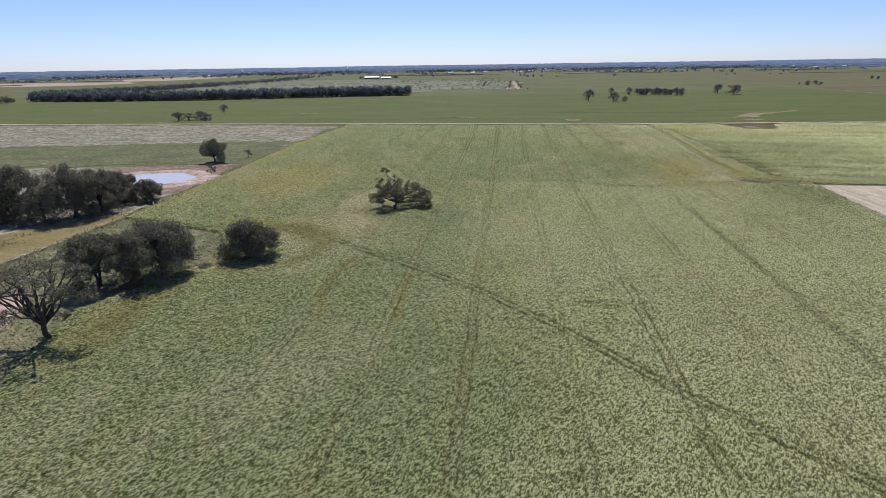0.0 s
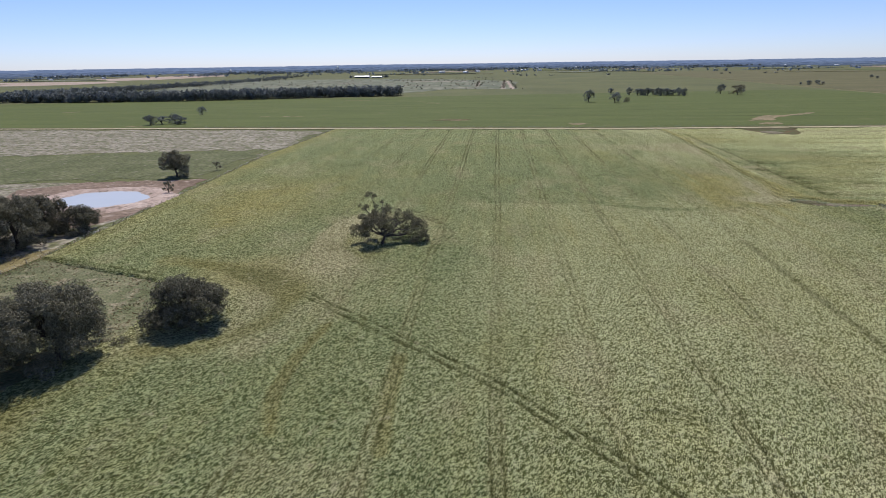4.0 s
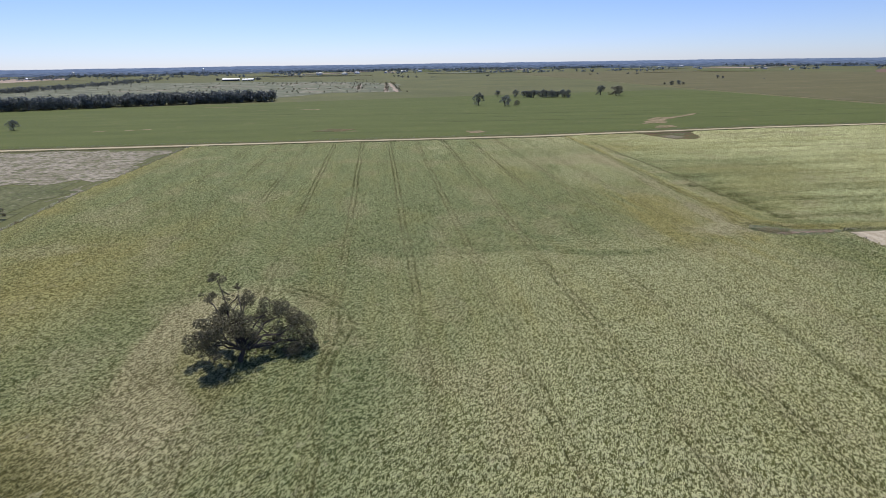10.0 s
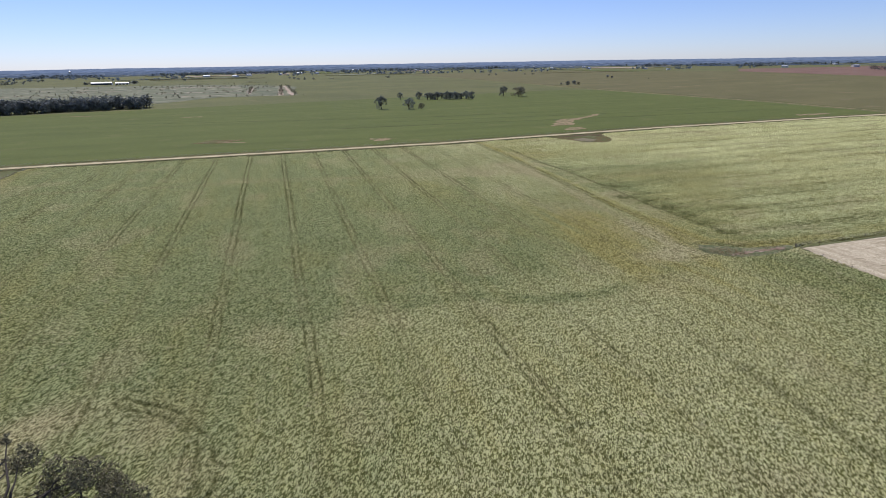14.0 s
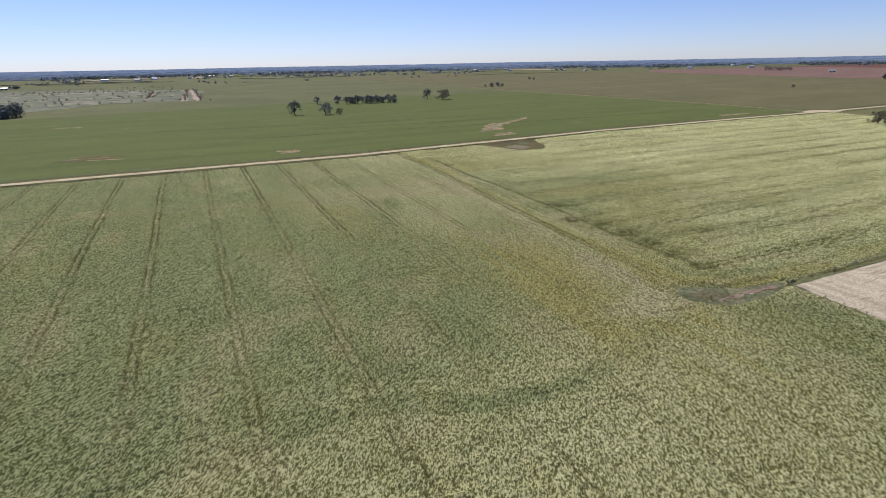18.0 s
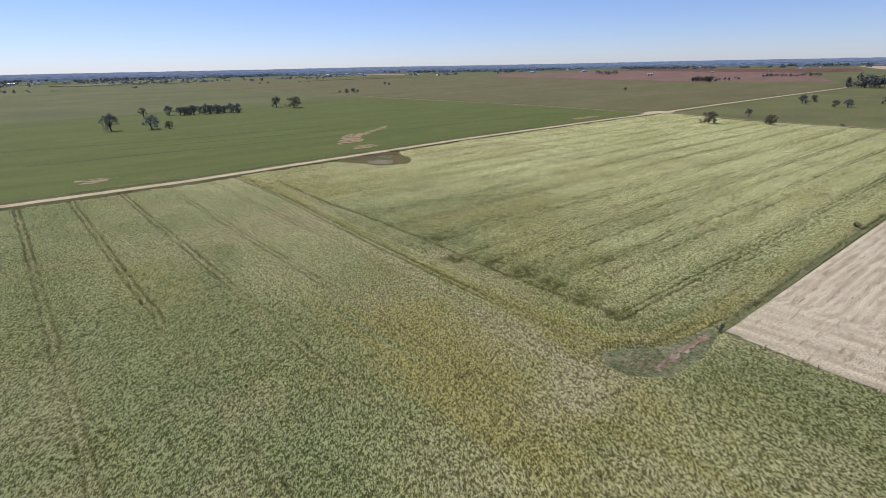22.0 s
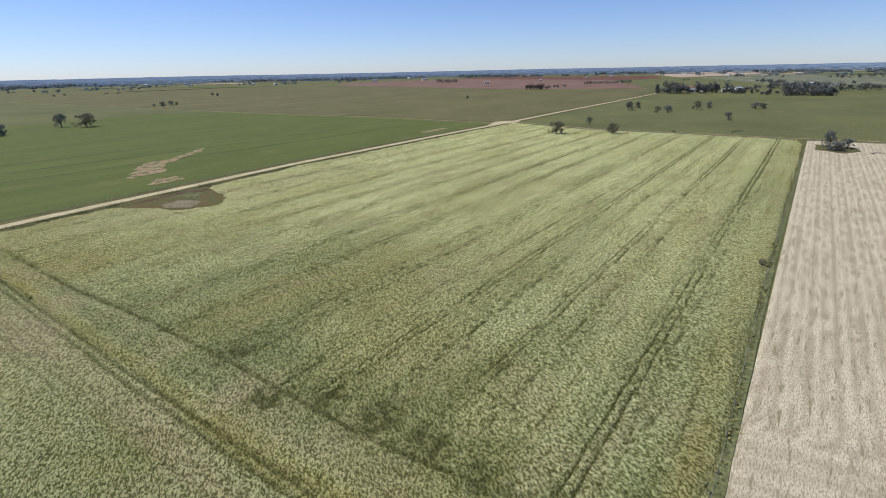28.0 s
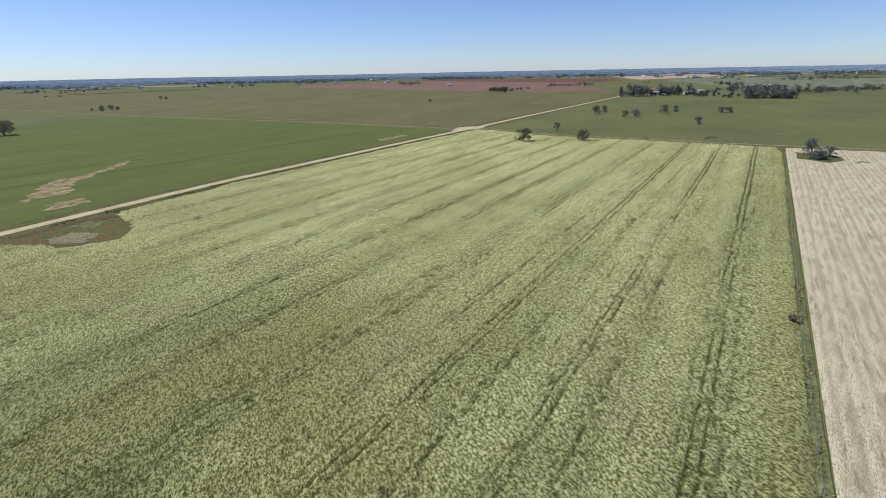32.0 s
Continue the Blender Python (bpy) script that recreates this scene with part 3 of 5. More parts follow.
def cover_main(x, y):
    """How ripe, dry, lush and bare the wheat stands, and its height, over the plan."""
    u, v = rows_main(x, y)
    wide, mid = fbm(x / 60, y / 60, 3), fbm(x / 14, y / 22, 7)
    streak = fbm(u / 2.6, v / 30, 11)
    dl, _ = near_line(x, y, FENCE_L)
    ripe = 0.15 * (1 - smooth(6, 30, dl)) * (1 - smooth(250, 420, y)) * smooth(150, 175, y) + 0.55 * (1 - smooth(3, 14, dl))
    ripe += 0.75 * blob(x, y, 108, 222, 18, 38, -7) * (0.3 + 1.3 * streak) + 0.5 * blob(x, y, 101, 205, 16, 14) * (0.3 + 1.3 * streak) + 0.55 * blob(x, y, -60, 222, 24, 46, -6) + 0.3 * blob(x, y, 80, 300, 14, 30)
    ripe = ripe * (0.35 + 1.1 * mid) + 0.16 * smooth(0.54, 0.72, mid) + 0.14 * smooth(0.5, 0.7, streak)
    ripe += 0.35 * blob(x, y, 30, 185, 22, 20) * streak
    for line, amt in (([(113, 250), (108, 228), (103, 207)], 0.9), ([(121, 228), (117, 208), (114, 198)], 0.9), ([(134, 256), (130, 236), (127, 220), (124, 208)], 0.8)):
        ripe += amt * (1 - smooth(0.8, 3.2, near_line(x, y, line)[0] + 2.0 * (streak - 0.5)))
    ripe += 0.35 * blob(x, y, -66, 214, 13, 38, 6) * (0.4 + mid) + 0.35 * blob(x, y, 60, 172, 30, 14) * streak
    lush = 0.9 * smooth(0.48, 0.66, wide) * 0.5
    lush += 0.55 * blob(x, y, 20, 240, 45, 26, -10) + 0.5 * blob(x, y, 60, 235, 30, 22) + 0.55 * blob(x, y, 130, 184, 14, 17, 10) + 0.5 * blob(x, y, -38, 110, 22, 9, 20) + 0.45 * blob(x, y, -40, 76, 24, 30)
    db, _ = near_line(x, y, BOW)
    lush += 0.75 * (1 - smooth(0.8, 3.2, db)) + 0.5 * blob(x, y, -14, 171, 9, 8) + 0.4 * blob(x, y, 5, 322, 60, 30)
    dh, _ = near_line(x, y, HOLLOW)
    lush += 0.75 * (1 - smooth(2.0, 11.0, dh + 8 * (mid - 0.5)))
    lush += 0.85 * smooth(35, -30, x) * smooth(190, 150, y) + 0.50 * smooth(70, -20, x) * smooth(200, 260, y)
    lush += (0.36 + 0.28 * smooth(170, 260, y)) * smooth(120, 10, x) + 0.30 * smooth(10, -40, x) * smooth(90, 130, y) + 0.50 * smooth(150, 80, x) * smooth(250, 310, y) + 0.25 * blob(x, y, 122, 168, 24, 26)
    lush += 0.6 * blob(x, y, -38, 192, 9, 32, 6) + 0.55 * blob(x, y, 6, 222, 28, 12) + 0.5 * blob(x, y, 86, 252, 15, 36, -7) + 0.4 * blob(x, y, 20, 232, 40, 16)
    lush *= 0.4 + mid
    dk, _ = near_line(x, y, HEADLAND)
    dry = 0.35 * (1 - smooth(1.0, 3.0, dk)) + 0.8 * blob(x, y, 134, 332, 9, 7) + 0.5 * blob(x, y, 120, 318, 8, 6) + 0.45 * (1 - smooth(2, 9, np.abs(dk - 6))) * smooth(60, 110, x) + 0.9 * blob(x, y, 114, 206, 7, 6) + 0.7 * blob(x, y, 106, 208, 6, 4) + 0.6 * blob(x, y, -42, 142, 13, 14) + 0.9 * blob(x, y, -28, 168, 9, 15, -20) + 0.5 * blob(x, y, -55, 118, 14, 8) + 0.5 * blob(x, y, -38, 120, 10, 7)
    dry += 0.7 * (1 - smooth(1.5, 4.5, np.abs(x + 92 - 0.1 * (y - 140)))) * (1 - smooth(150, 165, y)) + 0.2 * (1 - smooth(1.0, 3.5, near_line(x, y, [(134, 256), (130, 236), (127, 220), (124, 208)])[0])) + (0.1 + 0.8 * streak) * (1 - smooth(0.8, 4.5, near_line(x, y, [(139, 325), (133, 287), (128, 262), (124, 246), (119, 217), (109, 204)])[0])) + 0.55 * blob(x, y, 135, 312, 12, 6)
    dry += 0.8 * smooth(-96, -106, x) * (1 - smooth(160, 172, y))
    dry = dry * (0.45 + 1.1 * mid) + 0.40 * smooth(0.55, 0.75, fbm(x / 11, y / 16, 23))
    brown = blob(x, y, -62, 90, 5, 15) + blob(x, y, -42, 147, 9, 6, -40) + blob(x, y, -34, 139, 5, 5) + 0.7 * blob(x, y, -20, 160, 5, 5)
    da, _ = near_line(x, y, ARC)
    brown += 0.75 * (1 - smooth(0.6, 4.4, da + 2.5 * (mid - 0.5))) + blob(x, y, -27, 170, 5, 6)
    for strip in OLIVE:
        brown += 0.8 * (1 - smooth(0.4, 1.8, near_line(x, y, strip)[0] + 1.6 * (streak - 0.5)))
    for bx, by, rx, ry, amt in ((-38, 133, 4, 6, 0.6), (-26, 150, 7, 13, 0.75), (-26, 186, 5, 8, 0.9), (-16, 196, 7, 4, 0.8), (-5, 188, 5, 7, 0.55), (-17, 148, 7, 6, 0.4)):
        dry = dry + amt * blob(x, y, bx, by, rx, ry) * (0.4 + 1.1 * mid)
    ripe, dry = ripe + 0.9 * brown * (0.5 + mid), dry * (1 - 0.6 * np.clip(brown, 0, 1))
    lush += 0.9 * blob(x, y, -39, 112, 7, 4, 20) + 0.9 * blob(x, y, -53, 106, 9, 5, 35) + 0.7 * blob(x, y, -42, 129, 3, 5) + 0.6 * blob(x, y, -8, 205, 7, 4) + 0.7 * blob(x, y, -37, 126, 6, 5) + 0.8 * blob(x, y, -7, 165, 6, 5) + 0.8 * blob(x, y, -17, 163.5, 4, 3)
    # ripe olive ground by the cross boundary and by the dam, dry and lush bands round the lone tree
    ripe += 1.0 * blob(x, y, 110, 230, 11, 34, -7) * smooth(0.42, 0.60, streak) + 0.55 * blob(x, y, -56, 216, 20, 24) * (0.3 + mid) + 0.8 * blob(x, y, -42, 147, 14, 10) * (0.4 + mid)
    ripe += 0.9 * blob(x, y, 110, 224, 9, 14) * smooth(0.40, 0.60, fbm(u / 3.5, v / 16, 119))
    tan_row, _ = near_line(x, y, TAN_ROW)
    ripe += 0.9 * (1 - smooth(0.8, 2.6, tan_row + 1.5 * (streak - 0.5)))
    pale_row, _ = near_line(x, y, [(122, 235), (118, 225), (117, 213), (118, 204)])
    dry_ring, _ = near_line(x, y, [(-28, 191), (-31, 178), (-30, 163), (-24, 156), (-28, 152)])
    dry = dry + 0.55 * (1 - smooth(0.4, 2.4, pale_row + 2 * (streak - 0.5))) + 0.95 * (1 - smooth(1.2, 4.6, dry_ring + 3.5 * (mid - 0.5)))
    wet_row, _ = near_line(x, y, [(-26, 206), (-36, 199), (-42, 188), (-46, 177), (-52, 168), (-56, 161)])
    lush += 0.75 * (1 - smooth(1.5, 6.0, wet_row + 4 * (mid - 0.5))) + 0.55 * blob(x, y, 72, 255, 42, 42) * (0.4 + mid) + 0.5 * blob(x, y, 118, 262, 12, 34, -7) * (0.4 + mid) + 0.4 * blob(x, y, -60, 180, 26, 16)
    # wheel tracks of the sprayer, sixteen and a half metres apart, and odd sweeps across them
    lane = u - 1.4 - 0.006 * (y - 100)
    pitch = 16.35 + 0.0014 * (y - 100)
    k = np.round(lane / pitch)
    lane = lane - pitch * k
    wander = 0.9 * (fbm(v / 40 + 9 * k, v * 0 + k, 31) - 0.5) + 0.5 * (fbm(v / 3, k * 5.0, 33, 2) - 0.5)
    worn = np.choose(np.clip(k + 6, 0, 12).astype(int), [0.5, 0.5, 0.6, 0.6, 0.75, 0.85, 0.8, 0.8, 1.15, 0.85, 0.95, 0.7, 0.6])
    strength = worn * (0.50 + 0.6 * smooth(0.35, 0.65, fbm(v / 22, k * 3.7, 37))) * (0.55 + 0.7 * smooth(0.3, 0.6, fbm(u / 1.0, v / 3.0, 39, 2)))
    wide = 0.16 + 0.15 * smooth(140, 320, y)
    bare = (0.90 + 0.35 * smooth(240, 340, y)) * (1 - 0.5 * blob(x, y, 78, 255, 40, 42)) * wheel_pair(lane - wander, 1.6, wide) * strength
    edge = np.abs(lane - wander)
    olive = (k == 4) * smooth(175, 160, y) + (k == 0) * smooth(190, 150, y) * 0.35 + (k == 0) * blob(x, y, 16, 214, 5, 3)
    bare = np.maximum(bare, 0.45 * olive * (1 - smooth(0.4, 1.4, edge)) * (0.4 + streak))
    ds, _ = near_line(x, y, SWEEP)
    d2, _ = near_line(x, y, SWEEP_2)
    d3, _ = near_line(x, y, LOOP)
    d4, _ = near_line(x, y, [(-71, 162), (-58, 155), (-48, 151)])
    dark_row = np.maximum(1 - smooth(0.5, 1.3, d2), 0.8 * (1 - smooth(0.4, 1.2, d4)))
    lush = np.maximum(lush, dark_row)
    dry = dry * (1 - dark_row)
    rm, _ = near_line(x, y, MID)
    for d, amt in ((ds, 0.8), (d2 + 0.85, 0.9), (d3, 0.6), (dk, 0.45)):
        bare = np.maximum(bare, amt * (1 - smooth(0.12, 0.52, np.abs(d - 0.85 + 0.4 * (mid - 0.5)))) * (0.5 + 0.9 * smooth(0.3, 0.65, fbm(x / 2.2, y / 2.2, 41, 2))))
    bare = np.maximum(bare, (0.25 + 0.38 * smooth(226, 246, y)) * wheel_pair(rm - 1.3 + 0.8 * (mid - 0.5), 1.6, 0.40) * (0.55 + streak) + 0.35 * wheel_pair(rm - 6.5) * streak)
    between = 0.45 * (1 - smooth(0.9, 1.6, edge)) * strength
    dry = dry + between * 0.5
    bare = np.clip(bare, 0, 1) * np.clip(1.2 - 0.6 * dry, 0, 1)
    bare = np.maximum(bare, 0.55 * np.clip(brown, 0, 1) * (0.2 + 1.2 * mid))
    bare = np.maximum(bare, shaded_gaps(x, y))
    stand = np.clip(1 - 0.52 * bare - 0.40 * np.clip(dry, 0, 1) + 0.2 * lush - 0.15 * between, 0.1, 1.3) * by_corner(x, y)
    return ripe, dry, lush, bare, stand


def rows_right(x, y):
    """Across (from the stubble edge) and along the rows of the second paddock."""
    return (y - 197 + 0.148 * (x - 144)) / 1.011, x


# wheel and drill lines: metres from the stubble edge, wear, gauge
RIGHT_LINES = [(11.4, 0.45, 0.0), (14.5, 1.1, 1.6), (28.0, 0.65, 0.0), (33.8, 0.95, 1.6), (44.0, 0.7, 0.0), (52.5, 1.25, 1.7), (60.0, 0.65, 0.0), (73.0, 0.95, 1.6), (76.6, 0.4, 0.0), (93.7, 1.0, 1.7), (109.0, 1.0, 1.7),
               (127.0, 0.85, 1.6), (142.0, 0.6, 1.6), (160.0, 0.65, 1.6), (178.0, 0.65, 1.6), (196.0, 0.6, 1.6), (214.0, 0.55, 1.6), (232.0, 0.5, 1.6)]


SWAMP_POLY = [(207, 404), (212, 394), (215, 380), (217, 370), (228, 366), (238, 374), (247, 394), (246, 400.5), (225, 402.5)]
ROW_END = [(163, 381), (154, 329), (150, 295), (146, 271), (142, 250), (140, 241), (139, 232), (138, 215)]
HUMP = [(136, 272), (136, 264), (138, 256), (142, 252)]


def cover_right(x, y):
    u, v = rows_right(x, y)
    wide, mid = fbm(x / 70, y / 45, 43), fbm(v / 26, u / 11, 47)
    streak = fbm(v / 45, u / 2.2, 53)
    ripe = 0.28 * smooth(0.45, 0.7, wide) + 0.30 * smooth(0.5, 0.72, mid) + 0.40 * smooth(0.5, 0.7, streak) * 0.7
    ripe += 0.65 * blob(x, y, 178, 281, 34, 10, -8) + 0.45 * blob(x, y, 215, 245, 60, 9, -8) + 0.5 * (1 - smooth(1.5, 5, np.abs(u - 4.0))) + 0.4 * blob(x, y, 300, 200, 60, 6, -8) + 0.4 * blob(x, y, 190, 355, 40, 20) + 0.7 * (1 - smooth(2.0, 4.0, near_line(x, y, MID[4:] + [(160, 197)])[0]))
    lush = 0.8 * blob(x, y, 143, 245, 6, 24, -8) + 0.6 * blob(x, y, 155, 233, 12, 5, -10) + 0.5 * blob(x, y, 150, 268, 8, 10, 10) + 0.25 * (1 - smooth(5, 10, np.abs(u - 11))) + 0.25 * smooth(0.56, 0.72, fbm(v / 40, u / 7, 59))
    lush += 0.45 * blob(x, y, 175, 285, 40, 20, -8)
    dm, _ = near_line(x, y, MID)
    lush += 0.5 * (1 - smooth(0.8, 2.2, np.abs(dm - 5.5))) * smooth(390, 330, y) + 0.35 * blob(x, y, 205, 236, 60, 6, -8) + 0.3 * blob(x, y, 145, 300, 8, 30, 8)
    de, _ = near_line(x, y, ROW_END)
    ends = smooth(-0.5, 1.5, np.where((x - 100) ** 2 < 0, de, de * np.sign(x - (139 + (y - 232) * 0.161))))
    for bx, by, rx, ry, amt in ((145, 259, 4, 3, 0.8), (147, 248, 8, 3, 0.9), (146, 240, 7, 3, 0.9), (142, 231, 4, 5, 0.8), (143, 221, 5, 4, 0.7), (157, 312, 7, 9, 0.4), (151, 277, 4, 8, 0.5)):
        lush += amt * blob(x, y, bx, by, rx, ry, -8)
    rank = np.zeros_like(x)
    for bx, by, rx, ry in ((148, 272, 4, 3), (141, 257, 3, 4), (143.5, 248, 4, 2.5), (144, 239, 5, 3.2), (141.5, 230.5, 3.5, 3.5), (139.5, 221, 3, 3), (138, 213.5, 2.5, 3)):
        rank = np.maximum(rank, blob(x, y, bx, by, rx, ry, -8))
    rank = smooth(0.15, 0.75, rank + 0.7 * (fbm(x / 1.8, y / 1.8, 121) - 0.5))
    lush += rank + 0.40 * smooth(250, 175, x) * (0.4 + mid)
    ripe += 0.35 * smooth(230, 170, x) * smooth(0.4, 0.6, wide)
    lush += 0.6 * (1 - smooth(0.5, 1.6, de)) + 0.6 * (1 - smooth(0.3, 0.9, near_line(x, y, HUMP)[0]))
    ripe += 0.9 * (1 - smooth(0.6, 2.2, np.abs(dm - 1.3))) * smooth(228, 262, y) + 0.5 * (1 - smooth(0.5, 3.5, dm)) * smooth(262, 235, y)
    dry = 0.45 * (1 - ends) * smooth(0.4, 0.6, mid) * smooth(2.0, 3.5, dm) + 0.6 * blob(x, y, 150, 322, 4, 9, 10) + 0.5 * blob(x, y, 138, 242, 4, 3) + 0.45 * smooth(0.56, 0.76, fbm(v / 16, u / 6, 61)) + 0.5 * blob(x, y, 250, 375, 60, 10, -6)
    bare = np.zeros_like(x)
    near = np.full(np.shape(x), 99.0)
    broken = 0.70 + 0.6 * smooth(0.3, 0.6, fbm(v / 3.0, u / 1.0, 69, 2))
    for i, (line, worn, gauge) in enumerate(RIGHT_LINES):
        d = u - line - 0.9 * (fbm(v / 50 + 13 * i, v * 0 + i, 67) - 0.5) - 0.4 * (fbm(v / 4, v * 0 + 7 * i, 68, 2) - 0.5)
        amt = worn * (0.45 + 0.65 * smooth(0.32, 0.58, fbm(v / 34 + 5 * i, v * 0 + 3 * i, 71)))
        rut = wheel_pair(d, gauge, 0.17 + 0.16 * smooth(230, 400, x)) if gauge else (1 - smooth(0.15, 0.5, np.abs(d))) * smooth(0.42, 0.6, fbm(v / 5, v * 0 + 9 * i, 70, 3))
        bare = np.maximum(bare, rut * (1.0 if i == 5 else amt) * broken * (0.15 + 0.85 * ends))
        near = np.minimum(near, np.abs(d))
    # drill misses, and shade lines beside lodged strips, painted as dark dashes
    gaps_and_shade = 0.8 * smooth(0.68, 0.80, vnoise(v / 0.9, u / 0.55, 73)) * (1 - smooth(1.0, 4.5, near))
    drill = np.abs(u - 5.6 * np.round(u / 5.6) + 0.8 * (fbm(v / 30, u / 40, 75) - 0.5))
    gaps_and_shade = np.maximum(gaps_and_shade, 0.75 * (1 - smooth(0.10, 0.34, drill)) * smooth(0.53, 0.66, fbm(v / 5.0, np.round(u / 5.6) * 3.3, 77, 3)))
    bare = np.maximum(np.maximum(bare, 0.85 * gaps_and_shade * (0.2 + 0.8 * ends)), shaded_gaps(x, y))
    bare = np.maximum(bare, 0.7 * (1 - smooth(0.25, 0.7, de)) * broken)
    rm, _ = near_line(x, y, MID)
    bare = np.maximum(bare, 0.40 * (1 - smooth(0.2, 0.7, rm)) * (0.5 + streak))
    bare = np.maximum(bare, rank * (0.35 + 0.55 * smooth(0.35, 0.6, fbm(x / 1.1, y / 1.1, 123, 2))))
    stand = np.clip(1 - 0.5 * bare - 0.3 * dry + 0.15 * lush, 0.1, 1.3) * (0.35 + 0.65 * smooth(0.8, 2.6, near_line(x, y, STUB_A)[0])) * (0.04 + 0.96 * smooth(0.5, 4.0, near_line(x, y, SWAMP_POLY + SWAMP_POLY[:1])[0])) * by_corner(x, y)
    ripe = ripe * 0.65
    return ripe, dry, lush, bare, stand


def tufted(x, y, stand, cell):
    """Height of the canopy: crests of heads combed over one another, with hollows between."""
    sway = 0.5 * (fbm(x / 45, y / 45, 79) - 0.5)
    c, s = np.cos(0.84 + sway), np.sin(0.84 + sway)
    a, b = x * c + y * s, -x * s + y * c
    warp = 1.5 * fbm(x / 4, y / 4, 81)
    crest = 1 - np.abs(2 * vnoise(a / 1.7 + warp, b / 0.95 + warp, 83) - 1)
    tuft = vnoise(a / 0.85 - warp, b / 0.55 + 0.6 * warp, 97)
    roll = fbm(x / 3.2, y / 3.2, 99, 2)
    rel = 0.42 + 0.36 * crest + 0.52 * tuft + 0.30 * (roll - 0.5)
    return np.maximum(0.12, 0.10 + np.clip(stand, 0.05, 1.4) * 0.72 * np.clip(rel, 0.08, 1.6) + 0.25 * (fbm(x / 25, y / 25, 103) - 0.5))


SPINE = [(0, 20), (-2, 60), (2, 95), (20, 130), (45, 168), (80, 195), (130, 215)]


TREE_PASTURE = [(-104, 163), (-84, 154), (-66, 146.5), (-60, 135), (-59, 121), (-68, 103), (-74, 95), (-70, 72), (-63, 50), (-68, 20), (-123, 20), (-114, 110)]


def in_main(x, y):
    dl, sl = near_line(x, y, FENCE_L)
    dr, sr = near_line(x, y, ROAD)
    db, sb = near_line(x, y, STUB_B)
    dm, sm = near_line(x, y, MID)
    return ((sl > 0) | (y < 20)) & ((sr < 0) & (dr > 9.5 + 2.5 * vnoise(x / 12, y / 12, 5))) & ~inside(x, y, VERGE_CORNER) & ~inside(x, y, TREE_PASTURE) & (np.where(y < 197, (sb < 0) & (db > 0.5), (sm < 0) | (dm < 0.4))) & (dl > 1.2)


def in_right(x, y):
    dr, sr = near_line(x, y, ROAD)
    da, sa_ = near_line(x, y, STUB_A)
    df, sf = near_line(x, y, FAR_FENCE)
    dm, sm = near_line(x, y, MID)
    wob = 3 * (vnoise(x / 5, y / 5, 6) - 0.5)
    return (y > 150) & (sm > 0) & (sr < 0) & (dr > 8.5 + 2 * vnoise(x / 12, y / 12, 5)) & (sa_ > 0) & (da > 0.8) & (sf < 0) & (df > 1.5) & ~inside(x + wob, y + wob * 0.7, SWAMP_POLY)


def wheat(name, label, origin, turn, bounds, within, cover, mat, long_p):
    x0, y0, x1, y1 = bounds
    tc, tn = math.cos(turn), math.sin(turn)
    tile = 27.0
    V, F, C, base = [], [], [], 0
    rng = np.random.default_rng(77)
    for ty in range(int((y1 - y0) / tile) + 1):
        for tx in range(int((x1 - x0) / tile) + 1):
            ax, ay = x0 + tx * tile, y0 + ty * tile
            px, py = ax + tile / 2, ay + tile / 2
            d, _ = near_line(np.array([origin[0] + px * tc - py * tn]), np.array([origin[1] + px * tn + py * tc]), SPINE)
            cell, along = (0.31, 0.31) if d[0] < 72 else (0.40, 0.54) if d[0] < 150 else (0.50, 1.3)
            cp, cq = (along, cell) if long_p else (cell, along)
            n, r = int(round(tile / cp)), int(round(tile / cq))
            gp, gq = np.meshgrid(np.linspace(ax - cp, ax + tile + cp, n + 3), np.linspace(ay - cq, ay + tile + cq, r + 3))
            gp, gq = gp + cp * rng.uniform(-0.36, 0.36, gp.shape), gq + cq * rng.uniform(-0.30, 0.30, gq.shape)
            gx, gy = origin[0] + gp * tc - gq * tn, origin[1] + gp * tn + gq * tc
            mx, my = (gx[:-1, :-1] + gx[1:, 1:]) / 2, (gy[:-1, :-1] + gy[1:, 1:]) / 2
            keep = within(mx, my)
            if not keep.any():
                continue
            ripe, dry, lush, bare, stand = cover(gx, gy)
            z = tufted(gx, gy, stand, cell)
            full = np.pad(keep, 1, constant_values=True)
            z = np.where(full[:-1, :-1] & full[:-1, 1:] & full[1:, :-1] & full[1:, 1:], z, 0.10)
            idx = np.arange((r + 3) * (n + 3)).reshape(r + 3, n + 3)
            quads = np.stack([idx[:-1, :-1], idx[:-1, 1:], idx[1:, 1:], idx[1:, :-1]], -1)[keep]
            used, inv = np.unique(quads, return_inverse=True)
            V.append(np.stack([gx.ravel()[used], gy.ravel()[used], z.ravel()[used]], -1))
            C.append(np.stack([np.clip(w, 0, 1).ravel()[used] for w in (ripe, dry, lush, bare)], -1))
            F.append(inv.reshape(quads.shape) + base)
            base += len(used)
    ob = mesh_object(name, np.concatenate(V), np.concatenate(F), mat, None, True)
    att = ob.data.attributes.new("cover", "FLOAT_COLOR", "POINT")
    att.data.foreach_set("color", np.concatenate(C).astype(np.float32).ravel())
    return tagged(ob, label, "crop", kind="structure")


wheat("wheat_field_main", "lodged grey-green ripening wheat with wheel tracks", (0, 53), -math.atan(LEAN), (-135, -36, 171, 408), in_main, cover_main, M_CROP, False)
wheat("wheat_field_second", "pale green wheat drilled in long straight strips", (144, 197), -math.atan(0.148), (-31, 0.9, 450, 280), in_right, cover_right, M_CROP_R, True)


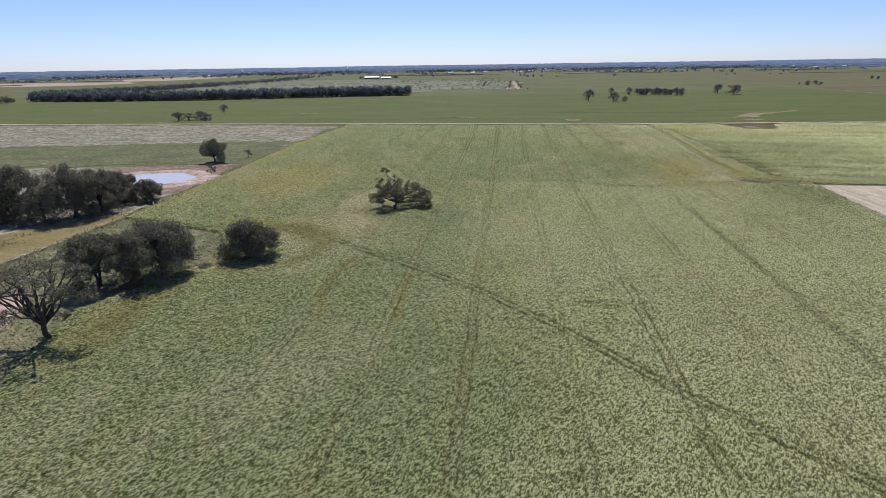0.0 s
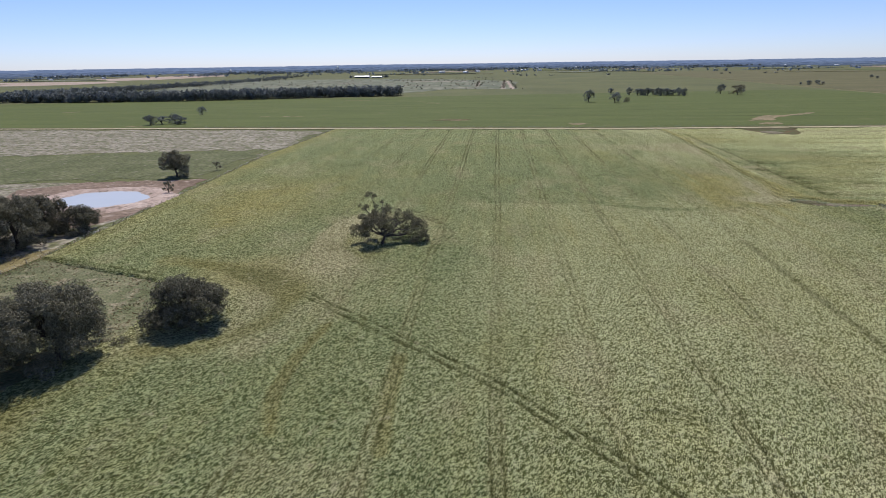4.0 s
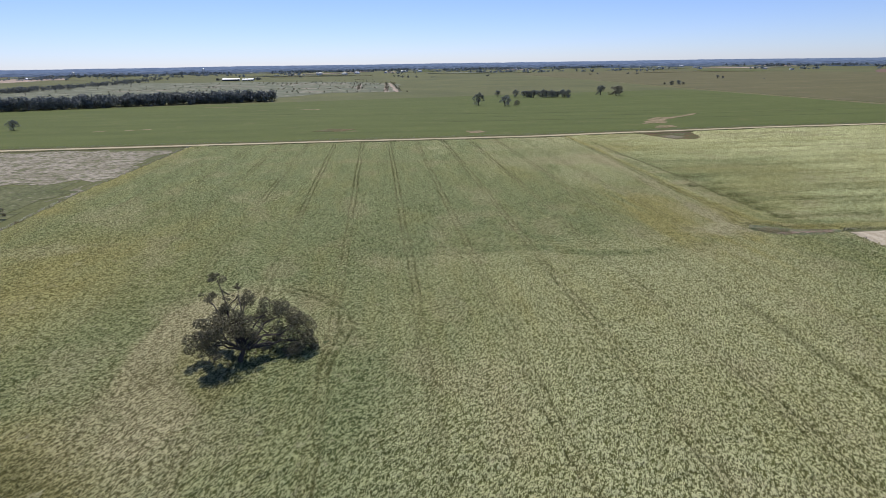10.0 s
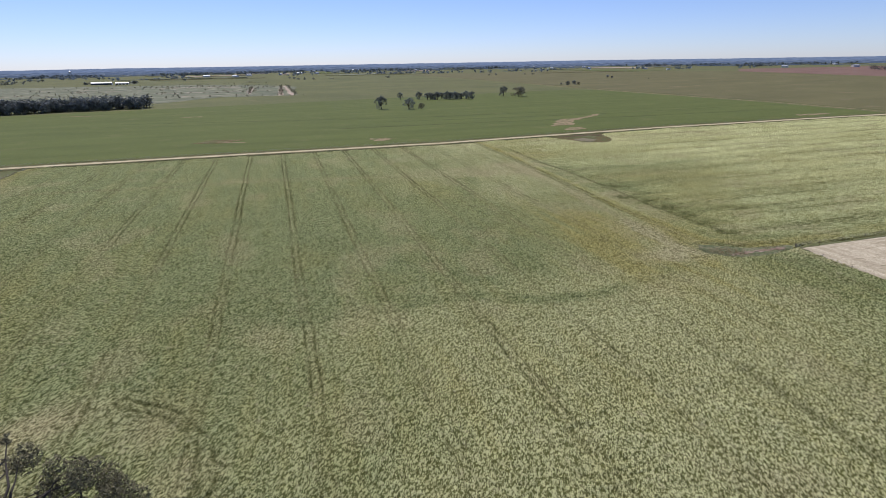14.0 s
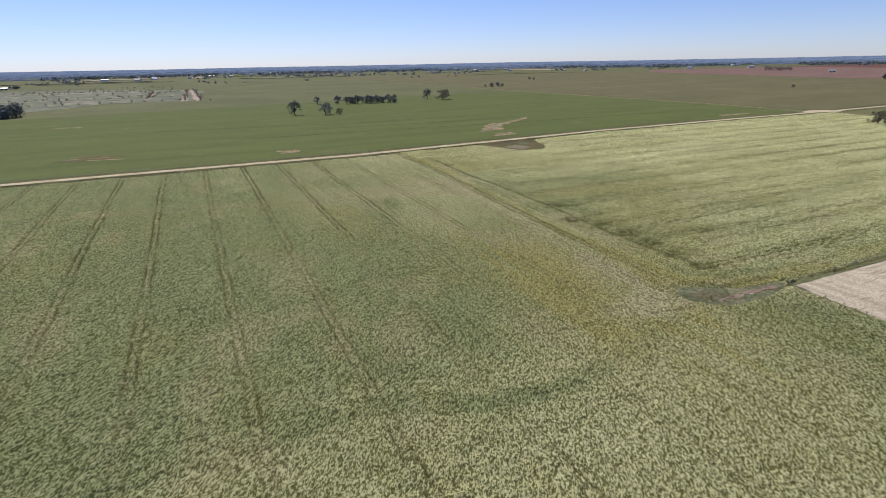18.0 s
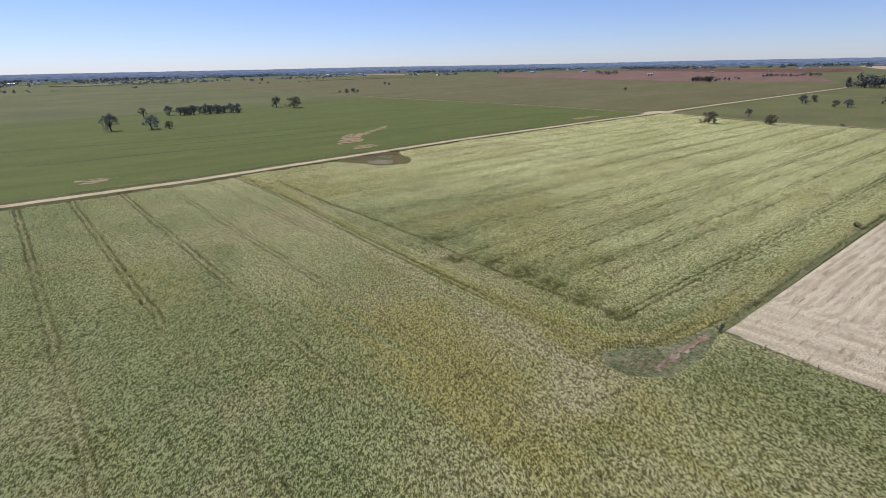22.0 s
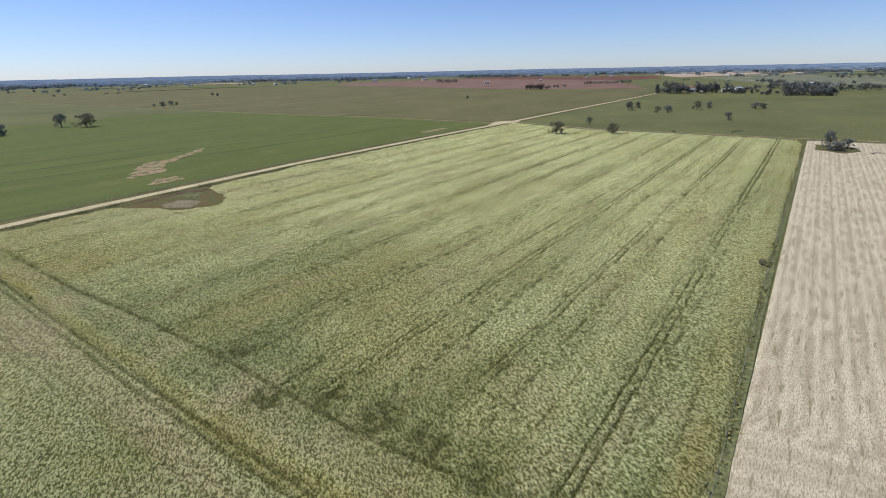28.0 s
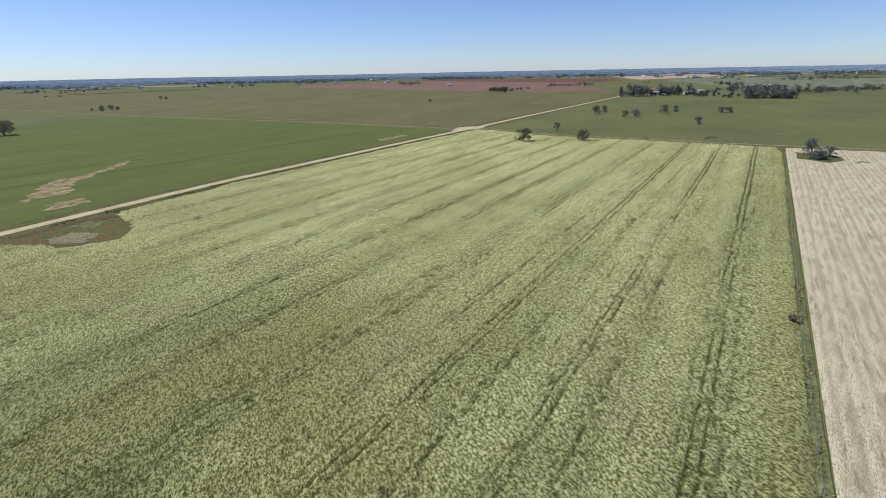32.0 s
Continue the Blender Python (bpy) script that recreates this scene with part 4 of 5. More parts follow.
# ---- stubble paddock ----
SP, SQ = np.meshgrid(np.arange(-60, 372, 1.3), -0.6 - np.arange(0, 290, 0.7))
SX, SY = 144 + 0.989 * SP + 0.1464 * SQ, 197 - 0.1464 * SP + 0.989 * SQ
sb_d, sb_s = near_line(SX, SY, STUB_B)
sa_d, sa_s = near_line(SX, SY, STUB_A)
sf_d, sf_s = near_line(SX, SY, FAR_FENCE)
head = smooth(24, 20, sb_d)
across = (SY + 0.148 * (SX - 144)) * (1 - head) + sb_d * head
rowsz = 0.5 + 0.14 * np.cos(across / 4.0 * 2 * np.pi + 1.6 * fbm(SX / 40, SY / 12, 7)) + 0.34 * np.cos(across / 2.0 * 2 * np.pi)
lump = fbm((0.989 * SX - 0.146 * SY) / 5.0, across / 0.9, 113)
SZ = 0.06 + (0.05 * rowsz + 0.16 * lump + 0.05 * vnoise(SX / 0.8, SY / 0.8, 9)) * smooth(0.4, 1.8, np.minimum(sa_d, sb_d))
mid_ = lambda g: (g[:-1, :-1] + g[1:, 1:]) / 2
keep = (mid_(sb_s) > 0) & (mid_(sb_d) > 0.6) & (mid_(sa_s) < 0) & (mid_(sf_s) < 0) & (mid_(sf_d) > 0.5)
idx = np.arange(SX.size).reshape(SX.shape)
quads = np.stack([idx[:-1, :-1], idx[1:, :-1], idx[1:, 1:], idx[:-1, 1:]], -1)[keep]
used, inv = np.unique(quads, return_inverse=True)
stub = setting("stubble_field", "pale harvested stubble with rows of cut straw", "stubble", np.stack([SX.ravel()[used], SY.ravel()[used], SZ.ravel()[used]], -1), inv.reshape(quads.shape), M_STUBBLE, True)
st_att = stub.data.attributes.new("straw", "FLOAT", "POINT")
straw = smooth(0.30, 0.72, 0.45 * rowsz + 0.62 * lump) * (0.70 + 0.5 * fbm(SX / 12, SY / 6, 117))
st_att.data.foreach_set("value", straw.ravel()[used].astype(np.float32))

M_LANE = mottled("golden_grass", (0.180, 0.145, 0.058), (0.240, 0.195, 0.085), (0.150, 0.140, 0.062), 0.06, 0.9)


# paler, greyer leaf tones for the farmstead, grove and red field trees
M_LEAF_GREY = leaf_material("pale_gum_leaves", (0.120, 0.128, 0.112), (0.210, 0.214, 0.190))


# ---- trees ----
def tube(bm, pts, radii, sides=7):
    """A tapered, bent limb through the points."""
    prev = None
    for i, (p, r) in enumerate(zip(pts, radii)):
        a, b = Vector(pts[max(0, i - 1)]), Vector(pts[min(len(pts) - 1, i + 1)])
        ax = (b - a).normalized()
        u = ax.cross(Vector((0.31, 0.95, 0.1))).normalized()
        w = ax.cross(u)
        ring = [bm.verts.new(Vector(p) + (u * math.cos(6.2832 * k / sides) + w * math.sin(6.2832 * k / sides)) * r) for k in range(sides)]
        if prev:
            for k in range(sides):
                bm.faces.new((prev[k], prev[(k + 1) % sides], ring[(k + 1) % sides], ring[k]))
        prev = ring
    bm.faces.new(prev)


def bent(rng, a, b, n, wob):
    """Points from a to b that wander and rise a little in the middle."""
    a, b = Vector(a), Vector(b)
    out = []
    for i in range(n + 1):
        s = i / n
        k = math.sin(math.pi * s) * wob
        out.append(a.lerp(b, s) + Vector((rng.uniform(-k, k), rng.uniform(-k, k), rng.uniform(-0.3 * k, 0.8 * k))))
    return out


def leaves(clumps, per_m2, size, seed, ground=0.15):
    """Sprays of small leaves on uneven puffs that make up each clump, their faces turned mostly outward. Gives vertices and quads."""
    rng = np.random.default_rng(seed)
    P, D = [], []
    for cx, cy, cz, rx, ry, rz in clumps:
        area = 4 * math.pi * ((rx * ry) ** 1.6 / 3 + (rx * rz) ** 1.6 / 3 + (ry * rz) ** 1.6 / 3) ** (1 / 1.6)
        n = max(12, int(area * per_m2))
        m = 6 + int(rng.integers(0, 4))
        o = rng.normal(size=(m, 3))
        o[:, 2] += 0.15
        o /= np.linalg.norm(o, axis=1)[:, None]
        o *= rng.uniform(0.42, 0.80, (m, 1))
        r = rng.uniform(0.28, 0.50, m)
        k = rng.choice(m, n, p=r**2 / (r**2).sum())
        d = rng.normal(size=(n, 3))
        d /= np.linalg.norm(d, axis=1)[:, None]
        q = (o[k] + d * (r[k] * rng.uniform(0.35, 1.0, n) ** 0.4)[:, None]) * (rx, ry, rz) + (cx, cy, cz)
        ok = q[:, 2] > ground
        P.append(q[ok])
        D.append(d[ok])
    P, D = np.concatenate(P), np.concatenate(D)
    n = len(P)
    face = D * (1, 1, 0.8) + (0, 0, 0.35) + 0.75 * rng.normal(size=(n, 3))
    a = np.cross(face, rng.normal(size=(n, 3)))
    a /= np.linalg.norm(a, axis=1)[:, None]
    b = np.cross(a, face)
    b /= np.linalg.norm(b, axis=1)[:, None]
    ln, wd = size * rng.uniform(0.6, 1.4, (n, 1)), size * rng.uniform(0.25, 0.55, (n, 1))
    V = np.stack([P - a * ln * 0.5, P + b * wd * 0.5, P + a * ln * 0.5, P - b * wd * 0.5], 1).reshape(-1, 3)
    return V, np.arange(4 * n).reshape(-1, 4)


def dome(rng, h, w, n, low=0.35, flat=0.55, size=1.0):
    """Clumps that fill a gum tree's spreading crown."""
    out = []
    for i in range(n):
        a, r = 2.4 * i + rng.uniform(-0.5, 0.5), math.sqrt((i + 0.5) / n) * w * 0.36
        top = h * (low + (1 - low) * math.sqrt(max(0.05, 1 - (r / (w * 0.52)) ** 2)))
        s = w * rng.uniform(0.13, 0.21) * size
        z = max(h * low, top - s * flat * rng.uniform(0.8, 1.2) - (h * (1 - low) * rng.uniform(0.1, 0.65) if i % 2 else 0))
        out.append((r * math.cos(a), r * math.sin(a), z, s * rng.uniform(0.9, 1.3), s * rng.uniform(0.9, 1.3), s * min(1.15, 1.25 * flat) * rng.uniform(0.85, 1.15)))
    return out


def gum_tree(name, label, place, h, w, seed, clumps=None, per_m2=9.0, leaf=0.42, low=0.35, n=16, stems=1, leaf_mat=None, bark=None, limbs=7, group="", trunk_r=None):
    rng = random.Random(seed)
    root = new(name)
    clumps = clumps or dome(rng, h, w, n, low)
    tr = trunk_r or h * 0.035
    bark = bark or M_BARK_DARK
    forks = []
    for k in range(stems):
        off = Vector((rng.uniform(-0.5, 0.5), rng.uniform(-0.5, 0.5), 0)) * (stems > 1)
        fork = off * 2 + Vector((rng.uniform(-0.08, 0.08) * h, rng.uniform(-0.08, 0.08) * h, h * max(0.16, low * 0.75)))
        bm = bmesh.new()
        pts = bent(rng, off + Vector((0, 0, -0.3)), fork, 4, h * 0.02)
        tube(bm, pts, [tr * 1.5, tr * 1.1, tr, tr * 0.92, tr * 0.85], 9)
        forks.append((fork, part("trunk", bm, bark, root)))
    order = sorted(clumps, key=lambda c: -c[2] * c[3])
    for i, c in enumerate(order[:limbs]):
        bm = bmesh.new()
        start, trunk = forks[i % len(forks)]
        pts = bent(rng, start - Vector((0, 0, 0.3)), Vector(c[:3]) + Vector((0, 0, 0.2 * c[5])), 5, h * 0.05)
        tube(bm, pts, [tr * k for k in (0.62, 0.5, 0.4, 0.3, 0.2, 0.1)], 6)
        for j in range(3):
            o = order[(i * 3 + j + limbs) % len(order)]
            s = pts[2 + j % 3]
            if (Vector(o[:3]) - s).length < w * 0.45:
                tube(bm, bent(rng, s, Vector(o[:3]), 3, h * 0.03), [tr * 0.28, tr * 0.2, tr * 0.13, tr * 0.06], 5)
        part("limb", bm, bark, trunk)
    V, F = leaves(clumps, per_m2 * 1.7, leaf, seed)
    mesh_object("crown", V, F, leaf_mat or M_LEAF, root)
    root.matrix_basis = pose(*place, 0, 0, 0)
    return tagged(root, label, "tree", group)


# the lone gum inside the wheat: a spreading crown, a bare leader with tufts leaning north, a russet lobe low at its side
gum_tree("gum_tree", "dark spreading gum with a bare leader standing in the wheat", (-16, 167.6, 0), 13, 20, 11,
         [(-4, 1.6, 7, 3.4, 3.2, 2.7), (-6.6, 2.6, 4.8, 2.6, 2.8, 2.29), (-1.6, -0.4, 6.4, 3.2, 2.8, 2.7), (0.8, 2.8, 6.8, 2.8, 2.8, 2.56), (-4.8, -0.4, 4.4, 2.4, 2.4, 2.03), (2.2, 0.4, 4.8, 2.2, 2, 1.89), (-1.6, 7.6, 7.8, 2, 2, 1.76), (0.6, 10.6, 7.4, 2.4, 2, 1.76), (-3.6, 7, 6.2, 1.8, 1.8, 1.35), (4.6, 7.4, 6, 2.6, 2.6, 2.56), (7.6, 6.8, 5.6, 3.2, 3.2, 3.24), (10, 3.8, 4.4, 2.8, 2.8, 3.1), (8.6, 0.6, 3, 2.6, 2.4, 2.56), (11.4, 1.6, 2.4, 1.9, 2.2, 2.29), (6.2, 3.4, 4, 2.2, 2.2, 2.16), (-3.8, 11.8, 11.6, 2, 1.6, 0.99), (-6, 12.6, 7.8, 1.8, 1.5, 1.1), (-0.4, 12.2, 9.4, 0.9, 0.9, 0.66)], 10.0, 0.36, limbs=18, trunk_r=0.40, leaf_mat=M_LEAF_RUST)
# the belt of trees at the edge of the wheat
gum_tree("gum_tree", "dense dark rounded tree with foliage down to the grass", (-48.5, 124.5, 0), 11.6, 15.0, 12,
         [(r * math.cos(a), r * math.sin(a), z, q, q, q * 0.85) for a, r, z, q in
          [(k * 2.399, 5.8 * math.sqrt((k + 0.5) / 34), 1.8 + 7.4 * math.sqrt(max(0, 1 - (k + 0.5) / 35)) * (0.5 + 0.5 * ((k * 7) % 5) / 4), 2.2 + 0.9 * ((k * 3) % 4) / 3) for k in range(34)]], 7.5, 0.40, limbs=5, trunk_r=0.35)
gum_tree("gum_tree", "broad dark leafy gum in a belt beside the wheat", (-66, 113, 0), 13.6, 20.0, 13, dome(random.Random(13), 13.8, 20.5, 54, 0.06, 0.85, 0.74), 5.5, 0.40, limbs=8, trunk_r=0.38)
gum_tree("gum_tree", "dark many-stemmed gum next to a broader one", (-77, 108, 0), 12.4, 16.5, 14, dome(random.Random(14), 12.6, 17.0, 44, 0.06, 0.85, 0.74), 5.5, 0.40, limbs=8, stems=2, trunk_r=0.30)
gum_tree("gum_tree", "open gum with twisting dark limbs and sparse foliage", (-71, 83, 0), 15.4, 21.0, 15, dome(random.Random(15), 15.2, 26.0, 24, 0.55, 0.45, 0.50), 3.4, 0.40, limbs=18, trunk_r=0.46)
# trees by the dam
for i, (x, y, h, w) in enumerate(((-140, 164, 16.8, 20), (-129, 163, 11, 12), (-121, 166, 16.5, 17), (-117, 173, 14.5, 15), (-119, 186, 11.5, 15), (-109, 188, 7.5, 12), (-152, 170, 15, 18), (-163, 158, 15, 18))):
    gum_tree("gum_tree", "dark gum in a clump beside the farm dam", (x, y, 0), h, w, 30 + i, dome(random.Random(30 + i), h * 1.05, w * 1.15, 34, 0.05, 0.9, 0.85), 3.8, 0.5, limbs=6, group="clump beside the dam")
gum_tree("gum_tree", "compact dark gum on the dam bank", (-117, 269, 0), 11.2, 15, 41, dome(random.Random(41), 11.4, 14, 16, 0.22, 0.9), 7.0, 0.5, limbs=5)
gum_tree("gum_tree", "small bushy tree beside the dam", (-105, 236, 0), 5.1, 5.2, 42, dome(random.Random(42), 5.1, 5.2, 8, 0.3, 0.8), 10.0, 0.35, limbs=4)
gum_tree("gum_tree", "small rounded tree on bare soil near the fence", (-104.5, 283, 0), 4.2, 4.8, 43, dome(random.Random(43), 4.2, 4.8, 7, 0.35, 0.7), 10.0, 0.35, limbs=4)


def shrub(name, label, place, h, w, seed, mat=None):
    rng = random.Random(seed)
    cl = [(rng.uniform(-0.35, 0.35) * w, rng.uniform(-0.35, 0.35) * w, h * rng.uniform(0.3, 0.6), w * 0.25, w * 0.25, h * 0.4) for _ in range(5)]
    root = new(name)
    bm = bmesh.new()
    for c in cl[:3]:
        tube(bm, bent(rng, (0, 0, -0.1), c[:3], 3, 0.1), [0.08, 0.06, 0.04, 0.02], 5)
    part("stem", bm, M_BARK_DARK, root)
    V, F = leaves(cl, 14.0, 0.30, seed, 0.02)
    mesh_object("foliage", V, F, mat or M_LEAF, root)
    root.matrix_basis = pose(*place, 0, 0, rng.uniform(0, 360))
    return tagged(root, label, "shrub")


shrub("shrub", "low dark shrub on the paddock boundary", (233, 186.2, 0.2), 2.2, 2.6, 51)
for i, (x, y, h, w) in enumerate(((-80, 78, 2.5, 5), (-84, 86, 3, 5), (-74, 92, 2, 4), (-112, 175, 2.2, 4), (-107, 182, 2.0, 4), (-124, 158, 2.4, 5), (-132, 155, 2.2, 5), (-21, 170, 1.8, 4), (-13, 171, 1.6, 4), (-8, 168, 2.0, 4), (-58, 117, 2.2, 4), (-45, 121, 1.6, 4))):
    shrub("shrub", "low dark undergrowth beneath the gum trees", (x, y, 0.1), h, w, 60 + i)

# ---- middle distance: gums copied from six grown ones ----
STOCK = []
for k, (h, w, low, flat, den) in enumerate(((9.4, 13.0, 0.22, 0.7, 4.0), (8.0, 9.0, 0.18, 0.9, 4.5), (12, 12, 0.16, 0.9, 4.0), (10, 8, 0.15, 1.0, 4.0), (14, 16, 0.2, 0.8, 3.2), (7, 10, 0.12, 0.8, 4.5))):
    t = gum_tree("gum_tree", "gum tree", (0, 0, 0), h, w, 80 + k, dome(random.Random(80 + k), h, w, 14, low, flat, 0.95), den * 0.8, 0.55, limbs=5, leaf_mat=M_LEAF_FAR if k > 1 else M_LEAF)
    STOCK.append((t, h, w))


def stand_tree(k, x, y, h, w, label, group="", turn=0.0):
    t, th, tw = STOCK[k % len(STOCK)]
    m = pose(x, y, 0, 0, 0, turn) @ Matrix.Diagonal((w / tw, w / tw, h / th, 1))
    return tagged(copy_thing(t, m), label, "tree", group)


stand_tree(0, 483, 302, 9.6, 14.5, "spreading gum at the far end of the wheat")
stand_tree(1, 495, 264, 8.2, 10.6, "rounded gum at the far end of the wheat", turn=40)
stand_tree(3, 558, 294, 6.8, 6.7, "small upright gum in open pasture", turn=90)
stand_tree(4, 185, 673, 14.3, 15, "tall gum in a clump in the green field")
stand_tree(2, 211, 657, 11.8, 15, "leafy gum in a clump in the green field", turn=70)
stand_tree(1, 222, 650, 6.5, 8, "small gum in a clump in the green field", turn=120)
stand_tree(3, 253, 802, 9.6, 10, "upright gum behind the field clump", turn=200)
stand_tree(4, 401, 783, 13.8, 15, "open gum far in the green field", turn=15)
stand_tree(0, 412, 759, 13.5, 25, "wide spreading gum far in the green field", turn=60)
stand_tree(4, -236, 586, 8.5, 10, "lone gum in the green field beyond the road", turn=30)
for i in range(4):
    stand_tree(2 + i, -243 + 8.5 * i, 495 + 4 * ((i * 7) % 3), 8.5 - (i % 2) * 1.5, 13, "dark scrubby tree in a low thicket beyond the road", "thicket beyond the road", 50 * i)
rg = random.Random(5)
for i in range(16):
    s = i / 15
    stand_tree(2 + i % 4, 275 + 64 * s + rg.uniform(-4, 4), 786 - 31 * s + rg.uniform(-6, 10), rg.uniform(8, 11), rg.uniform(9, 13), "grey-green gum in a grove in the green field", "grove in the green field", rg.uniform(0, 360))
for x, y, h, w in ((722, 283, 10.3, 10.5), (749, 277, 8.4, 8.6), (693, 251, 7.1, 8.5), (696, 241, 8.2, 11.8), (752, 215, 9.4, 12.2), (772, 203, 7.4, 7.4), (627, 187, 7.7, 8.1), (771, 157, 7.1, 14), (775, 150, 6.0, 10)):
    stand_tree(rg.randrange(6), x, y, h, w, "grey-green gum scattered over open pasture", "gums in the far pasture", rg.uniform(0, 360))
stand_tree(4, 466, 138, 9.6, 9.5, "tall open gum standing in the stubble", turn=10)
stand_tree(5, 450, 137, 5.4, 11, "low scrubby gum in the stubble", turn=60)
stand_tree(3, 461, 130, 6.0, 9.5, "leaning gum at the edge of a stubble clump", turn=130)
flat_sheet("grass_patch", "unploughed grass under the clump in the stubble", "grass", [(440, 134), (452, 146), (474, 143), (470, 127), (452, 125)], 0.30, M_VERGE, 3, 0.8, 71)
for x, y in ((533, 183), (536, 180), (528, 186), (520, 224)):
    shrub("shrub", "tiny dark shrub by the paddock fence", (x, y, 0.0), 1.6, 3.2, int(x))
for x, y, h in ((673, 996, 8), (662, 1003, 5), (690, 985, 6), (683, 990, 9), (982, 1240, 8), (990, 1232, 6), (935, 573, 5), (1004, 1120, 3)):
    stand_tree(rg.randrange(6), x, y, h, h * 1.3, "small tree far out on the dry plain", "", rg.uniform(0, 360))

# fallen dead branch in the stubble
bm = bmesh.new()
tube(bm, [(0, 0, 0.3), (2.0, 0.4, 0.7), (4.2, 0.2, 0.5), (6.0, -0.4, 0.3)], [0.3, 0.24, 0.18, 0.08], 7)
tube(bm, [(2.0, 0.4, 0.7), (2.6, 1.6, 1.4), (2.8, 2.4, 2.0)], [0.16, 0.1, 0.04], 6)
tube(bm, [(3.4, 0.3, 0.6), (4.0, -1.2, 1.1)], [0.12, 0.05], 6)
me = bpy.data.meshes.new("fallen_branch")
bm.to_mesh(me)
bm.free()
me.materials.append(M_DEAD)
tagged(new("fallen_branch", me), "grey dead branch lying on the stubble", "branch").matrix_basis = pose(444, 122, 0.0, 0, 0, -70)


# ---- far woods: too many to count ----
def woods(name, label, spots, mat, seed, leaf=1.1, nleaf=90):
    """Many small distant trees in one mesh: leaning stem, clumped crown."""
    rng = np.random.default_rng(seed)
    V, F, S, base = [], [], [], 0
    for x, y, h, w in spots:
        n = nleaf
        k = rng.integers(3, 6)
        cc = np.stack([rng.normal(0, 0.2 * w, k), rng.normal(0, 0.2 * w, k), h * rng.uniform(0.28, 0.78, k)], -1)
        p = cc[rng.integers(0, k, n)] + rng.normal(0, 1, (n, 3)) * (0.15 * w, 0.15 * w, 0.14 * h)
        p[:, 2] = np.clip(p[:, 2], rng.uniform(0.02, 0.12) * h, h)
        face = (p - (0, 0, 0.45 * h)) / (0.35 * w, 0.35 * w, 0.3 * h) + 0.8 * rng.normal(size=(n, 3))
        a = np.cross(face, rng.normal(size=(n, 3)))
        a /= np.linalg.norm(a, axis=1)[:, None]
        b = np.cross(a, face)
        b /= np.linalg.norm(b, axis=1)[:, None]
        s = leaf * rng.uniform(0.6, 1.4, (n, 1)) * (h / 12) ** 0.5
        q = np.stack([p - a * s, p + b * s * 0.6, p + a * s, p - b * s * 0.6], 1).reshape(-1, 3) + (x, y, 0)
        V.append(q)
        F.append(np.arange(4 * n).reshape(-1, 4) + base)
        S.append(np.zeros(n))
        base += 4 * n
        r = 0.03 * h
        st = np.array([(x - r, y, 0), (x + r, y, 0), (x + r * 0.5, y, h * 0.6), (x - r * 0.5, y, h * 0.6), (x, y - r, 0), (x, y + r, 0), (x, y + r * 0.5, h * 0.6), (x, y - r * 0.5, h * 0.6)])
        V.append(st)
        F.append(np.array([[0, 1, 2, 3], [4, 5, 6, 7]]) + base)
        S.append(np.ones(2))
        base += 8
    ob = mesh_object(name, np.concatenate(V), np.concatenate(F), [mat, M_BARK], None, False, np.concatenate(S))
    return tagged(ob, label, "woods", kind="stuff")


wr = random.Random(9)
belt = []
for i in range(520):
    s = i / 519
    x = -640 + 588 * s
    y = 842 - 34 * math.sin(math.pi * min(1, s * 1.2)) + 10 * s
    belt.append((x + wr.uniform(-4, 4), y + abs(wr.gauss(0, 22)), wr.uniform(11, 16), wr.uniform(10, 14)))
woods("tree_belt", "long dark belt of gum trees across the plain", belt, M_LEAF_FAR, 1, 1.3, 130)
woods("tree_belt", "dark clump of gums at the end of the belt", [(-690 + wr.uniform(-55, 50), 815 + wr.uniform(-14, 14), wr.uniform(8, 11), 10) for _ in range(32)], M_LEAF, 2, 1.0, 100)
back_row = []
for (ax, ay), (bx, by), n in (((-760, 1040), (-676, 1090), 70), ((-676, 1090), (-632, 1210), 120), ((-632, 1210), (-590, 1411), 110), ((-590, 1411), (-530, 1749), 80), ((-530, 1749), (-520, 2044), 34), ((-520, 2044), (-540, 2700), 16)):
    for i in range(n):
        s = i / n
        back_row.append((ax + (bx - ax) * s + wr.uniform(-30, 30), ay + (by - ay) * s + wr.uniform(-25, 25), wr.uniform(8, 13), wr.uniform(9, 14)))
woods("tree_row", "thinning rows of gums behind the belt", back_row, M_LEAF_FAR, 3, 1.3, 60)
dots = []
for _ in range(150):
    x, y = wr.uniform(-560, 190), wr.uniform(980, 1800)
    if y > 1000 + 0.4 * abs(x + 100):
        dots.append((x, y))
for (ax, ay), (bx, by), n in (((87, 1113), (117, 1396), 22), ((129, 1029), (180, 1396), 26), ((152, 1017), (200, 1443), 18), ((-105, 1556), (92, 1476), 16), ((-391, 1316), (-249, 1315), 9)):
    dots += [(ax + (bx - ax) * i / n + wr.uniform(-2, 2), ay + (by - ay) * i / n + wr.uniform(-8, 8)) for i in range(n)]
shelter = [(x, y, wr.uniform(3, 6.5), wr.uniform(4, 8)) for x, y in dots]
shelter += [(x + wr.uniform(-3, 3), y + wr.uniform(-3, 3), wr.uniform(3, 6), wr.uniform(4, 6)) for x, y in
           [(-250 + 22 * i, 1230 - 4 * i) for i in range(20)] + [(40 + 13 * i, 1180 + 18 * i) for i in range(10)] + [(160 - 20 * i, 1010 + 4 * i) for i in range(22)] + [(-80 + 24 * i, 1500) for i in range(11)]]
woods("young_trees", "young trees planted in rows on the plain", shelter, M_LEAF, 4, 0.8, 40)
